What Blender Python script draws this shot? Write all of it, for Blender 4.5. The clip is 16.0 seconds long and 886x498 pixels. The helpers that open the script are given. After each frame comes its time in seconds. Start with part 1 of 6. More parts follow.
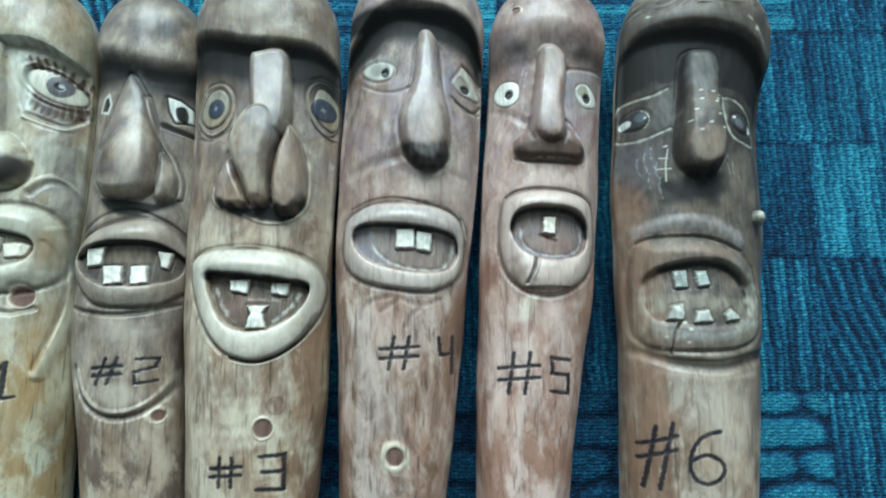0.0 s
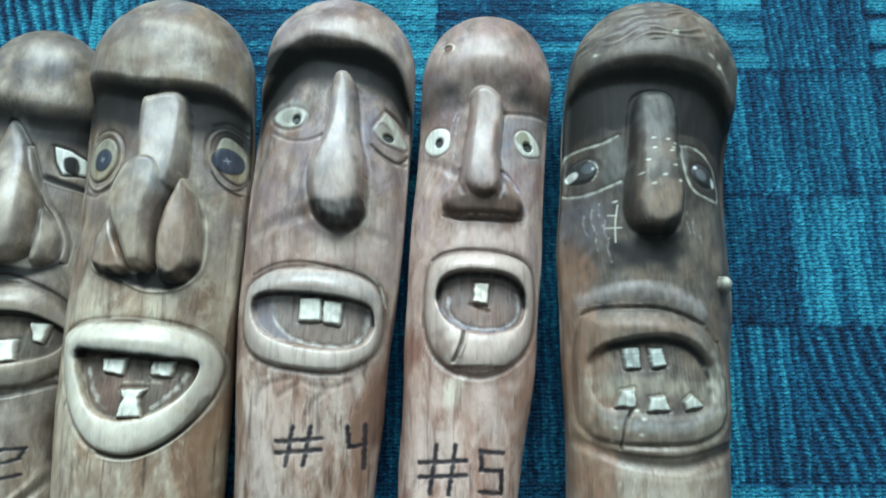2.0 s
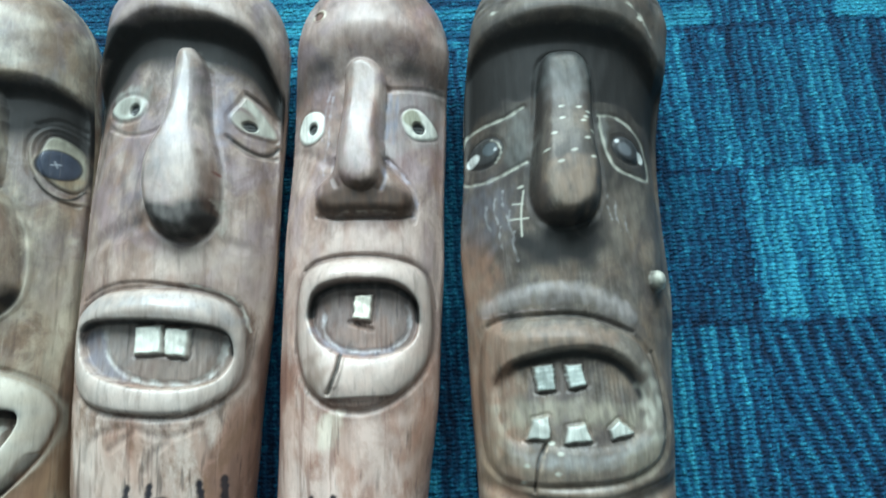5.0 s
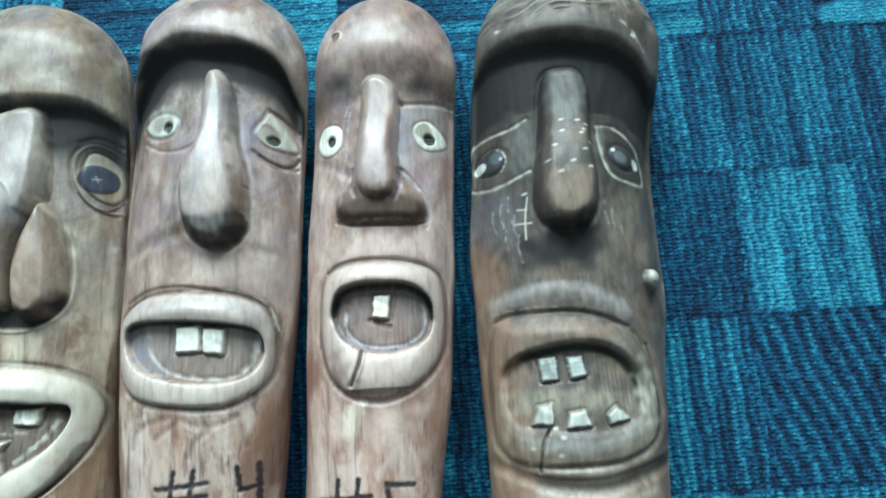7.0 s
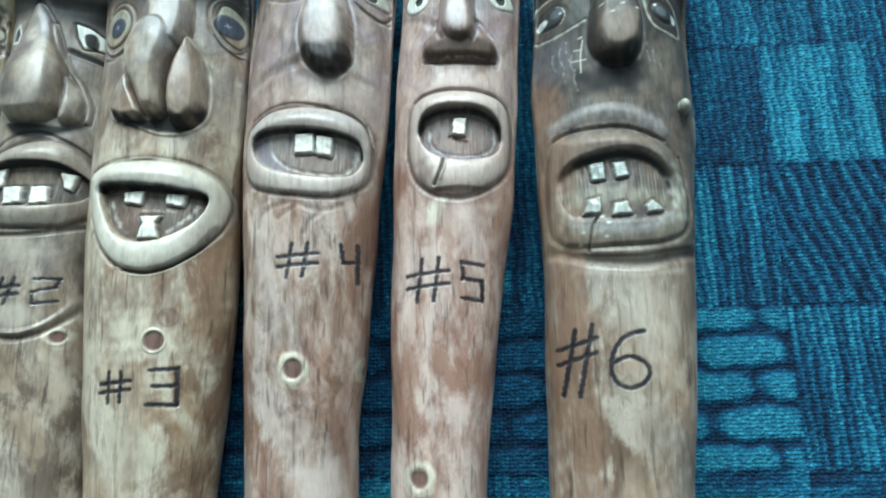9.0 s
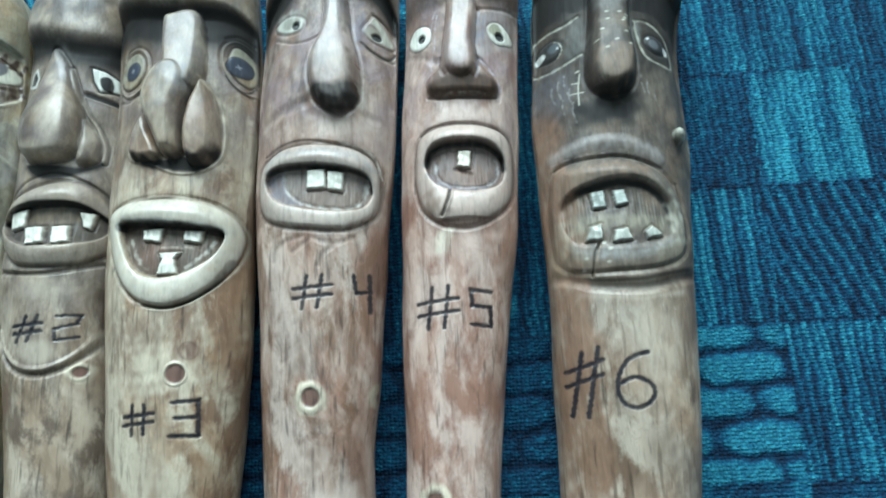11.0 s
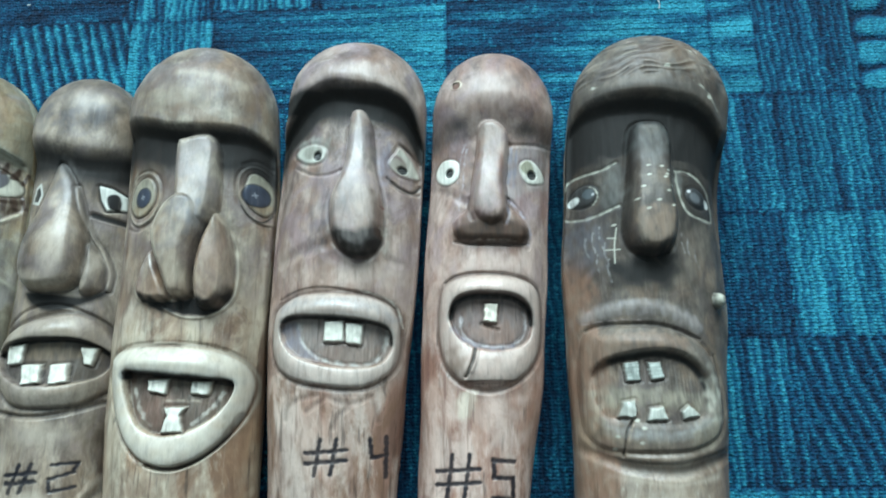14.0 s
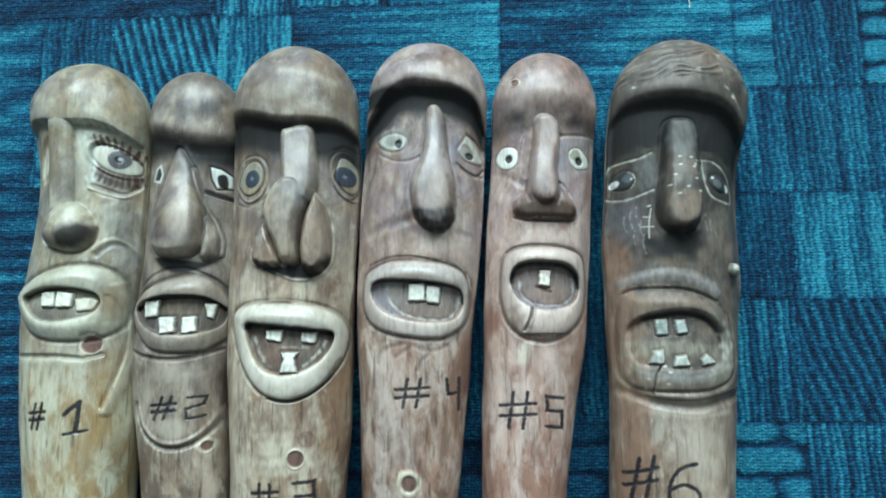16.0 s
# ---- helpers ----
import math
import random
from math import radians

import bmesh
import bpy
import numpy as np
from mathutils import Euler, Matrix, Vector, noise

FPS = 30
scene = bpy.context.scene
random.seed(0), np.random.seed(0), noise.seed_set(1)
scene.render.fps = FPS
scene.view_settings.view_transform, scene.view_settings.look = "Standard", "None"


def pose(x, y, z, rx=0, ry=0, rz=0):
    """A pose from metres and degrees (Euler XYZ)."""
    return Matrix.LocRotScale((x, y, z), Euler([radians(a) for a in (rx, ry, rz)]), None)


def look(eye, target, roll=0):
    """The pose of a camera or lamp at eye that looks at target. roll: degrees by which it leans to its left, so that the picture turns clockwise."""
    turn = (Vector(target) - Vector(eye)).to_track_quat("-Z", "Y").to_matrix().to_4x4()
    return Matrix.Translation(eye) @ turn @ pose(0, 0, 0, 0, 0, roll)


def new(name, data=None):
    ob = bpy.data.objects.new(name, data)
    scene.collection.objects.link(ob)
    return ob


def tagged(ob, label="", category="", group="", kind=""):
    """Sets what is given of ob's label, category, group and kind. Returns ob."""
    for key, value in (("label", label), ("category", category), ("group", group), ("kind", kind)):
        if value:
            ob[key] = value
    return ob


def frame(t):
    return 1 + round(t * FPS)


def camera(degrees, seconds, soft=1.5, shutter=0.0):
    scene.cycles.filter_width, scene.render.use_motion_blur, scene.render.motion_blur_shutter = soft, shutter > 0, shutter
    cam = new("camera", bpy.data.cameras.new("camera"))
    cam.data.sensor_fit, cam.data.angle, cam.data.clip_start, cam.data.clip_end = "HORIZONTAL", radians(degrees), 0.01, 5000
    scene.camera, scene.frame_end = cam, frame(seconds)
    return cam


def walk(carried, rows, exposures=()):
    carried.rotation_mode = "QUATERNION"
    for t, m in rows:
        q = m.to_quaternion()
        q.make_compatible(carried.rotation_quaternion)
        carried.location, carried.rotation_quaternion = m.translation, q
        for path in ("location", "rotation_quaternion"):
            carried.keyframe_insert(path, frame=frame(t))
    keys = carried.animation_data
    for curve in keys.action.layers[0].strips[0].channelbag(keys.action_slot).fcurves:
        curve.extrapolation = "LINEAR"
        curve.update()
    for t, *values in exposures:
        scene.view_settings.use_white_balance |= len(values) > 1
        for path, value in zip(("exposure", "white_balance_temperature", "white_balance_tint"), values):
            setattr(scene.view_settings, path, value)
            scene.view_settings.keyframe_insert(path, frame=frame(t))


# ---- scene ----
cam = camera(70.0, 16.0, soft=2.0)
PATH = [
    (0.0, 0.0000, 0.0000, 0.3690, 9.34, -0.66, 0.00),
    (0.5, 0.0046, 0.0040, 0.3781, 10.38, -0.50, -0.34),
    (1.0, 0.0133, 0.0194, 0.3942, 8.17, 0.76, -0.35),
    (1.5, 0.0221, 0.0170, 0.3898, 7.86, 0.92, -0.33),
    (2.0, 0.0428, 0.0236, 0.3287, 12.43, 0.15, 0.21),
    (2.5, 0.0751, 0.0288, 0.2789, 11.64, 1.55, 0.28),
    (3.0, 0.0927, 0.0392, 0.2830, 13.23, 1.53, -2.25),
    (3.5, 0.0965, 0.0387, 0.2804, 12.02, 1.30, -2.73),
    (4.0, 0.0900, 0.0369, 0.2781, 12.65, 1.08, -2.83),
    (6.5, 0.0905, 0.0335, 0.2893, 11.85, 0.75, -3.45),
    (7.0, 0.0885, 0.0354, 0.3007, 11.52, 1.48, -3.69),
    (7.5, 0.0892, 0.0101, 0.3005, 11.27, 2.34, -1.99),
    (8.0, 0.0630, -0.0239, 0.3210, 11.55, 1.37, -0.08),
    (8.5, 0.0677, -0.0440, 0.3280, 11.72, 2.16, -0.90),
    (9.0, 0.0647, -0.0586, 0.3382, 12.14, 3.30, -1.42),
    (11.5, 0.0592, -0.0511, 0.3608, 14.63, 3.27, -3.26),
    (12.0, 0.0593, -0.0023, 0.3757, 17.24, 3.28, -3.45),
    (12.5, 0.0684, 0.0262, 0.3545, 17.28, 2.72, -2.48),
    (13.0, 0.0632, 0.0241, 0.3563, 16.74, 3.34, -1.91),
    (13.5, 0.0504, 0.0228, 0.3587, 15.74, 3.71, -1.82),
    (14.0, 0.0470, 0.0260, 0.3531, 13.15, 2.17, -0.64),
    (14.5, 0.0284, 0.0410, 0.3665, 10.63, 1.10, -1.99),
    (15.0, 0.0221, 0.0375, 0.3614, 9.01, 0.99, 0.06),
    (15.5, 0.0088, 0.0283, 0.3946, 8.41, 2.10, 1.30),
    (16.0, 0.0141, 0.0253, 0.4176, 8.86, 2.28, -0.15),
]

EXPOSURES = [(0.0, 0.34), (1.5, 0.38), (3.0, 0.56), (4.0, 0.59), (7.0, 0.61), (8.0, 0.57), (9.0, 0.52), (12.0, 0.48), (14.5, 0.44), (15.5, 0.34), (16.0, 0.34)]
walk(cam, [(t, pose(x, y, z, rx, ry, rz)) for t, x, y, z, rx, ry, rz in PATH], EXPOSURES)

# ---- daylight: sky outside, a large window in the wall beyond the heads ----
SUN_ELEVATION, SUN_TURN = 38.0, 0.0
world = bpy.data.worlds.new("sky")
scene.world = world
world.use_nodes = True
sky = world.node_tree.nodes.new("ShaderNodeTexSky")
sky.sky_type, sky.sun_disc = "NISHITA", False
sky.sun_elevation, sky.sun_rotation = radians(SUN_ELEVATION), radians(SUN_TURN)
backlight = world.node_tree.nodes["Background"]
backlight.inputs["Strength"].default_value = 0.1
world.node_tree.links.new(sky.outputs["Color"], backlight.inputs["Color"])

ROOM_X, ROOM_S, ROOM_N, ROOM_H = 1.7, -1.5, 1.9, 2.4
WIN_X0, WIN_X1, WIN_Z0, WIN_Z1 = -1.15, 0.95, 1.0, 2.25
glow = bpy.data.lights.new("window_daylight", "AREA")
glow.shape, glow.size, glow.size_y = "RECTANGLE", WIN_X1 - WIN_X0, WIN_Z1 - WIN_Z0
glow.energy, glow.color = 112.0, (0.745, 0.955, 1.02)
new("window_daylight", glow).matrix_world = look(((WIN_X0 + WIN_X1) / 2, ROOM_N + 0.05, (WIN_Z0 + WIN_Z1) / 2),
                                                 ((WIN_X0 + WIN_X1) / 2, 0.4, 0.9))


# ---- materials ----
class Nodes:
    """Writes a node tree."""

    def __init__(self, name):
        self.mat = bpy.data.materials.new(name)
        self.mat.use_nodes = True
        self.tree = self.mat.node_tree
        self.shader = self.tree.nodes["Principled BSDF"]

    def add(self, kind, **values):
        n = self.tree.nodes.new(kind)
        for key, value in values.items():
            n.inputs[key].default_value = value
        return n

    def link(self, a, b):
        self.tree.links.new(a, b)

    def coords(self, scale):
        c, m = self.add("ShaderNodeTexCoord"), self.add("ShaderNodeMapping")
        m.inputs["Scale"].default_value = scale
        self.link(c.outputs["Object"], m.inputs["Vector"])
        return m.outputs["Vector"]

    def noise(self, scale, stretch=(1, 1, 1), detail=4.0, rough=0.55, warp=0.0):
        n = self.add("ShaderNodeTexNoise", Scale=scale, Detail=detail, Roughness=rough, Distortion=warp)
        self.link(self.coords(stretch), n.inputs["Vector"])
        return n.outputs["Fac"]

    def ramp(self, fac, *stops):
        r = self.add("ShaderNodeValToRGB").color_ramp
        n = self.tree.nodes[-1]
        while len(r.elements) < len(stops):
            r.elements.new(0.5)
        for e, (at, col) in zip(r.elements, stops):
            e.position = at
            e.color = (*col, 1) if not isinstance(col, (int, float)) else (col, col, col, 1)
        self.link(fac, n.inputs["Fac"])
        return n.outputs["Color"]

    def mix(self, fac, a, b, how="MIX"):
        n = self.tree.nodes.new("ShaderNodeMix")
        n.data_type, n.blend_type = "RGBA", how
        for sock, v in ((n.inputs[0], fac), (n.inputs[6], a), (n.inputs[7], b)):
            if isinstance(v, (int, float)):
                sock.default_value = v
            elif isinstance(v, tuple):
                sock.default_value = (*v, 1)
            else:
                self.link(v, sock)
        return n.outputs[2]

    def math(self, op, a, b=0.0):
        n = self.tree.nodes.new("ShaderNodeMath")
        n.operation, n.use_clamp = op, op != "SUBTRACT"
        for sock, v in zip(n.inputs, (a, b)):
            if isinstance(v, (int, float)):
                sock.default_value = v
            else:
                self.link(v, sock)
        return n.outputs[0]

    def attr(self, name, out="Fac"):
        n = self.tree.nodes.new("ShaderNodeAttribute")
        n.attribute_name = name
        return n.outputs[out]

    def bump(self, height, strength, distance, under=None):
        n = self.add("ShaderNodeBump", Strength=strength, Distance=distance)
        self.link(height, n.inputs["Height"])
        if under:
            self.link(under, n.inputs["Normal"])
        return n.outputs["Normal"]


def carved_wood(name, pale, mid, dark, wash, cover=0.30, scraped=0.0, scorch_shade=(0.022, 0.021, 0.020), rust=(0.21, 0.115, 0.07)):
    """Varnished carved wood: grain along the stick, a grey-brown wash over the carving, rubbed off its high points,
    burnt marks, shade and highlights put into the colour, painted eyes and teeth.
    """
    w = Nodes(name)
    grain = w.noise(110, (1.0, 0.06, 1.0), 6, 0.65, 0.6)
    streak = w.noise(36, (1.0, 0.13, 1.0), 5, 0.62, 0.7)
    blotch = w.noise(18, (1.0, 0.45, 1.0), 5, 0.6, 0.7)
    fine = w.noise(520, (1.0, 0.06, 1.0), 3, 0.65)
    mottled = w.noise(70, (1.0, 0.42, 1.0), 6, 0.7, 0.8)
    speck = w.noise(300, (1.0, 0.3, 1.0), 4, 0.7, 0.4)
    half = tuple(0.5 * u + 0.5 * v for u, v in zip(mid, pale))
    col = w.ramp(streak, (0.34, tuple(0.6 * v for v in mid)), (0.44, mid), (0.52, mid), (0.64, half))
    col = w.mix(w.ramp(blotch, (0.46, 0.0), (0.57, 0.95)), col, pale)
    col = w.mix(w.ramp(blotch, (0.35, 0.85), (0.46, 0.0)), col, dark)
    # rubbed-in brown stain, cream bloom and dirt, in uneven patches drawn out along the grain
    patch = w.noise(46, (1.0, 0.5, 1.0), 9, 0.68, 0.5)
    col = w.mix(w.ramp(patch, (0.46, 0.0), (0.55, 0.85)), col, rust)
    bloom = w.noise(38, (1.0, 0.42, 1.0), 9, 0.66, 0.4)
    col = w.mix(w.ramp(bloom, (0.49, 0.0), (0.58, 0.85)), col, tuple(0.9 * v + 0.05 for v in pale))
    grey = tuple(0.5 * v + 0.5 * u for v, u in zip(wash, mid))
    col = w.mix(w.ramp(w.noise(24, (1.0, 0.4, 1.0), 4, 0.6, 1.0), (0.50, 0.0), (0.64, 0.55)), col, grey)
    bare = w.math("SUBTRACT", 1.0, w.math("MULTIPLY", w.attr("wash"), 0.8))
    col = w.mix(w.math("MULTIPLY", bare, 0.35), col, w.ramp(grain, (0.36, 0.42), (0.56, 1.0)), "MULTIPLY")
    # the wash lies in clouds and smears, thin over the pale wood
    cloud = w.noise(48, (1.0, 0.62, 1.0), 4, 0.55, 1.6)
    smear = w.noise(170, (1.0, 0.22, 1.0), 5, 0.65, 1.0)
    thin = w.math("ADD", w.math("MULTIPLY", cloud, 0.62), w.math("ADD", w.math("MULTIPLY", smear, 0.24), w.math("MULTIPLY", mottled, 0.14)))
    blend = [tuple(a + (b - a) * f for a, b in zip(wash, [0.86 * v + 0.14 * sum(pale) / 3 for v in pale])) for f in (max(0, cover - 0.25), cover, min(1, cover + 0.50))]
    washed = w.ramp(thin, (0.40, tuple(0.7 * v for v in blend[0])), (0.48, blend[1]), (0.60, blend[2]))
    ochre, lilac = tuple(0.74 * v for v in mid), tuple(0.8 * v * k for v, k in zip(blend[1], (0.98, 0.98, 1.28)))
    washed = w.mix(w.ramp(w.noise(34, (1.1, 0.7, 1.0), 4, 0.6, 1.2), (0.48, 0.0), (0.60, 0.75)), washed, ochre)
    washed = w.mix(w.ramp(w.noise(41, (0.9, 0.8, 1.3), 4, 0.6, 1.0), (0.48, 0.0), (0.60, 0.75)), washed, lilac)
    washed = w.mix(w.ramp(w.noise(85, (1.0, 0.7, 1.0), 4, 0.65, 0.8), (0.35, 0.5), (0.45, 0.0)), washed, tuple(0.55 * v for v in wash))
    washed = w.mix(0.15, washed, col)
    col = w.mix(w.math("MULTIPLY", w.attr("wash"), 0.97), col, washed)
    col = w.mix(w.math("MULTIPLY", w.ramp(patch, (0.50, 0.0), (0.62, 0.5)), w.attr("wash")), col, tuple(0.75 * v for v in rust))
    dirt = w.noise(75, (1.0, 0.55, 1.0), 9, 0.72, 0.6)
    col = w.mix(w.ramp(dirt, (0.54, 0.0), (0.68, 0.6)), col, tuple(0.5 * v for v in dark))
    if scraped:
        cut = w.noise(420, (1.0, 0.10, 1.0), 4, 0.6, 0.8)
        cut = w.math("MULTIPLY", w.ramp(cut, (0.54, 0.0), (0.64, scraped)), w.ramp(cloud, (0.42, 0.0), (0.56, 1.0)))
        col = w.mix(w.math("MULTIPLY", cut, w.attr("wash")), col, pale)
    col = w.mix(w.math("MULTIPLY", w.attr("wash"), 0.35), col, w.ramp(w.noise(230, (1.0, 0.3, 1.0), 5, 0.7, 1.2), (0.36, 0.35), (0.54, 1.0)), "MULTIPLY")
    # rubbed-off stain and painted highlights both show as pale wood
    wiped_sheen = w.math("MULTIPLY", w.attr("wear_sheen"), w.ramp(mottled, (0.36, 0.45), (0.56, 1.0)))
    col = w.mix(wiped_sheen, col, tuple(0.78 * c + 0.06 for c in pale))
    # burnt marks and painted shade are mixed in as one dark colour
    edge = w.math("ADD", w.attr("scorch_shade"), w.math("SUBTRACT", mottled, 0.52))
    col = w.mix(w.math("MULTIPLY", w.ramp(w.attr("scorch_shade"), (0.0, 0.0), (0.45, 0.45), (0.86, 1.0)), w.ramp(edge, (0.0, 0.8), (0.4, 1.0))), col, scorch_shade)
    grimy = w.mix(0.5, w.attr("paint", "Color"), w.ramp(smear, (0.36, 0.35), (0.56, 1.0)), "MULTIPLY")
    col = w.mix(w.attr("painted"), col, grimy)
    col = w.mix(0.28, col, w.ramp(speck, (0.34, 0.5), (0.52, 1.0)), "MULTIPLY")
    # fine dark flecks and pale hairline scratches along the grain
    fleck = w.math("MULTIPLY", w.ramp(w.noise(380, (1.0, 0.07, 1.0), 3, 0.6, 0.4), (0.57, 0.0), (0.66, 1.0)), w.ramp(streak, (0.42, 0.15), (0.56, 0.85)))
    col = w.mix(w.math("MULTIPLY", fleck, w.math("SUBTRACT", 0.65, w.math("MULTIPLY", w.math("MAXIMUM", w.attr("wash"), w.attr("wear_sheen")), 0.55))), col, tuple(0.6 * v for v in dark))
    hair = w.ramp(w.noise(560, (1.0, 0.035, 1.0), 2, 0.5, 0.2), (0.63, 0.0), (0.70, 0.12))
    col = w.mix(w.math("MULTIPLY", hair, w.math("SUBTRACT", 1.0, w.attr("scorch_shade"))), col, tuple(0.7 * v + 0.12 for v in pale))
    pores = w.noise(430, (1.0, 0.10, 1.0), 2, 0.5)
    col = w.mix(w.math("SUBTRACT", 0.7, w.math("MULTIPLY", w.math("MAXIMUM", w.attr("wash"), w.attr("wear_sheen")), 0.62)), col, w.ramp(pores, (0.30, 0.25), (0.40, 1.0)), "MULTIPLY")
    col = w.mix(w.math("MULTIPLY", w.attr("ink"), w.ramp(speck, (0.3, 0.85), (0.6, 1.0))), col, (0.007, 0.007, 0.013))
    w.link(col, w.shader.inputs["Base Color"])
    gloss = w.ramp(mottled, (0.35, 0.34), (0.65, 0.50))
    w.link(w.mix(w.attr("scorch_shade"), gloss, (0.66, 0.66, 0.66)), w.shader.inputs["Roughness"])
    w.link(w.mix(w.attr("scorch_shade"), (0.30, 0.30, 0.30), (0.03, 0.03, 0.03)), w.shader.inputs["Coat Weight"])
    w.shader.inputs["Coat Roughness"].default_value = 0.36
    w.link(w.mix(w.attr("scorch_shade"), (0.45, 0.45, 0.45), (0.14, 0.14, 0.14)), w.shader.inputs["Specular IOR Level"])
    w.link(w.bump(mottled, 0.18, 0.0010, w.bump(grain, 0.30, 0.0008, w.bump(fine, 0.35, 0.0005))), w.shader.inputs["Normal"])
    return w.mat


def carpet_pile():
    """Low ribbed pile in navy, petrol and light blue yarn, knitted in fine rows."""
    w = Nodes("blue_ribbed_pile")
    fuzz = w.noise(1300, (1, 1, 1), 3, 0.75)
    dash = w.noise(620, (0.45, 1.25, 1.0), 3, 0.65)
    tuft = w.noise(240, (1.0, 1.5, 1.0), 4, 0.65)
    worn = w.noise(22, (1, 1, 1), 5, 0.65)
    stitch = w.add("ShaderNodeTexVoronoi", Scale=1.0, Randomness=0.42)
    w.link(w.coords((460, 520, 0)), stitch.inputs["Vector"])
    nub = w.ramp(stitch.outputs["Distance"], (0.12, 1.0), (0.62, 0.0))
    shade = w.add("ShaderNodeSeparateColor")
    w.link(stitch.outputs["Color"], shade.inputs["Color"])
    tone = w.math("ADD", w.attr("tone"), w.math("MULTIPLY", w.math("SUBTRACT", tuft, 0.5), 1.3))
    tone = w.math("ADD", tone, w.math("MULTIPLY", w.math("SUBTRACT", dash, 0.5), 1.3))
    tone = w.math("ADD", tone, w.math("MULTIPLY", w.math("SUBTRACT", shade.outputs["Red"], 0.5), 0.34))
    tone = w.math("ADD", tone, w.math("MULTIPLY", w.math("SUBTRACT", nub, 0.5), 0.34))
    col = w.ramp(tone, (0.05, (0.0013, 0.012, 0.034)), (0.33, (0.0023, 0.044, 0.106)), (0.62, (0.0048, 0.120, 0.226)), (1.0, (0.036, 0.345, 0.470)))
    col = w.mix(0.6, col, w.ramp(fuzz, (0.36, 0.4), (0.6, 1.0)), "MULTIPLY")
    col = w.mix(0.5, col, w.ramp(worn, (0.36, 0.6), (0.62, 1.0)), "MULTIPLY")
    w.link(col, w.shader.inputs["Base Color"])
    w.shader.inputs["Roughness"].default_value = 0.9
    w.shader.inputs["Specular IOR Level"].default_value = 0.25
    w.link(w.bump(nub, 0.9, 0.0010, w.bump(tuft, 0.6, 0.0014, w.bump(dash, 0.7, 0.0008, w.bump(fuzz, 0.6, 0.0005)))), w.shader.inputs["Normal"])
    return w.mat


def plaster(name, colour):
    w = Nodes(name)
    n = w.noise(3, (1, 1, 1), 5, 0.6)
    w.link(w.mix(w.ramp(n, (0.3, 0.0), (0.7, 0.3)), colour, tuple(0.86 * c for c in colour)), w.shader.inputs["Base Color"])
    w.shader.inputs["Roughness"].default_value = 0.8
    w.link(w.bump(w.noise(160), 0.2, 0.002), w.shader.inputs["Normal"])
    return w.mat


# ---- numbers for shapes, in millimetres ----
def smooth(e0, e1, x):
    t = np.clip((x - e0) / (e1 - e0), 0, 1)
    return t * t * (3 - 2 * t)


def curve(x, pts):
    """A smooth line through a few points (Catmull-Rom on the abscissa)."""
    pts = sorted(pts)
    px, py = np.array([p[0] for p in pts], float), np.array([p[1] for p in pts], float)
    m = np.gradient(py, px)
    x = np.clip(x, px[0], px[-1])
    i = np.clip(np.searchsorted(px, x) - 1, 0, len(px) - 2)
    h = px[i + 1] - px[i]
    t = (x - px[i]) / h
    return ((2 * t ** 3 - 3 * t ** 2 + 1) * py[i] + (t ** 3 - 2 * t ** 2 + t) * h * m[i]
            + (-2 * t ** 3 + 3 * t ** 2) * py[i + 1] + (t ** 3 - t ** 2) * h * m[i + 1])


def wobble(x, y, size, seed):
    """A cheap smooth unevenness of about -1 to 1."""
    r = np.random.RandomState(seed)
    out = 0
    for k in range(7):
        a, f, p = r.uniform(0, 6.28), r.uniform(0.6, 1.7) / size, r.uniform(0, 6.28)
        out = out + np.sin((np.cos(a) * x + np.sin(a) * y) * f * 6.28 + p)
    return out / 3.2


def grid_faces(rows, cols, closed):
    i = np.arange(rows - 1)[:, None] * cols
    j = np.arange(cols if closed else cols - 1)[None, :]
    k = (j + 1) % cols
    return np.stack([i + j, i + k, i + cols + k, i + cols + j], -1).reshape(-1, 4)


def mesh_of(name, co, quads, material, extra=()):
    """One mesh from arrays: vertices in metres, quads, and polygons given one by one."""
    me = bpy.data.meshes.new(name)
    me.vertices.add(len(co))
    me.vertices.foreach_set("co", np.ascontiguousarray(co, np.float32).ravel())
    loops = np.concatenate([quads.ravel()] + [np.array(e) for e in extra]).astype(np.int32)
    sizes = np.concatenate([np.full(len(quads), 4), [len(e) for e in extra]]).astype(np.int32)
    me.loops.add(len(loops))
    me.loops.foreach_set("vertex_index", loops)
    me.polygons.add(len(sizes))
    me.polygons.foreach_set("loop_start", np.concatenate([[0], np.cumsum(sizes)[:-1]]).astype(np.int32))
    me.polygons.foreach_set("use_smooth", np.ones(len(sizes), bool))
    me.update(calc_edges=True)
    me.validate()
    me.materials.append(material)
    return me


def store(me, name, values):
    if values.ndim == 2:
        a = me.attributes.new(name, "FLOAT_COLOR", "POINT")
        a.data.foreach_set("color", np.concatenate([values, np.ones((len(values), 1))], 1).astype(np.float32).ravel())
    else:
        me.attributes.new(name, "FLOAT", "POINT").data.foreach_set("value", values.astype(np.float32))


IVORY, EYE_WHITE, IRIS, PUPIL, KNOT = (0.74, 0.73, 0.64), (0.62, 0.60, 0.50), (0.085, 0.09, 0.10), (0.012, 0.012, 0.013), (0.17, 0.085, 0.068)
SLATE, OCHRE, LILAC = (0.13, 0.13, 0.145), (0.26, 0.19, 0.125), (0.25, 0.245, 0.30)
RING, LASH, AMBER, LIME = (0.66, 0.58, 0.45), (0.055, 0.030, 0.020), (0.34, 0.21, 0.10), (0.50, 0.50, 0.42)


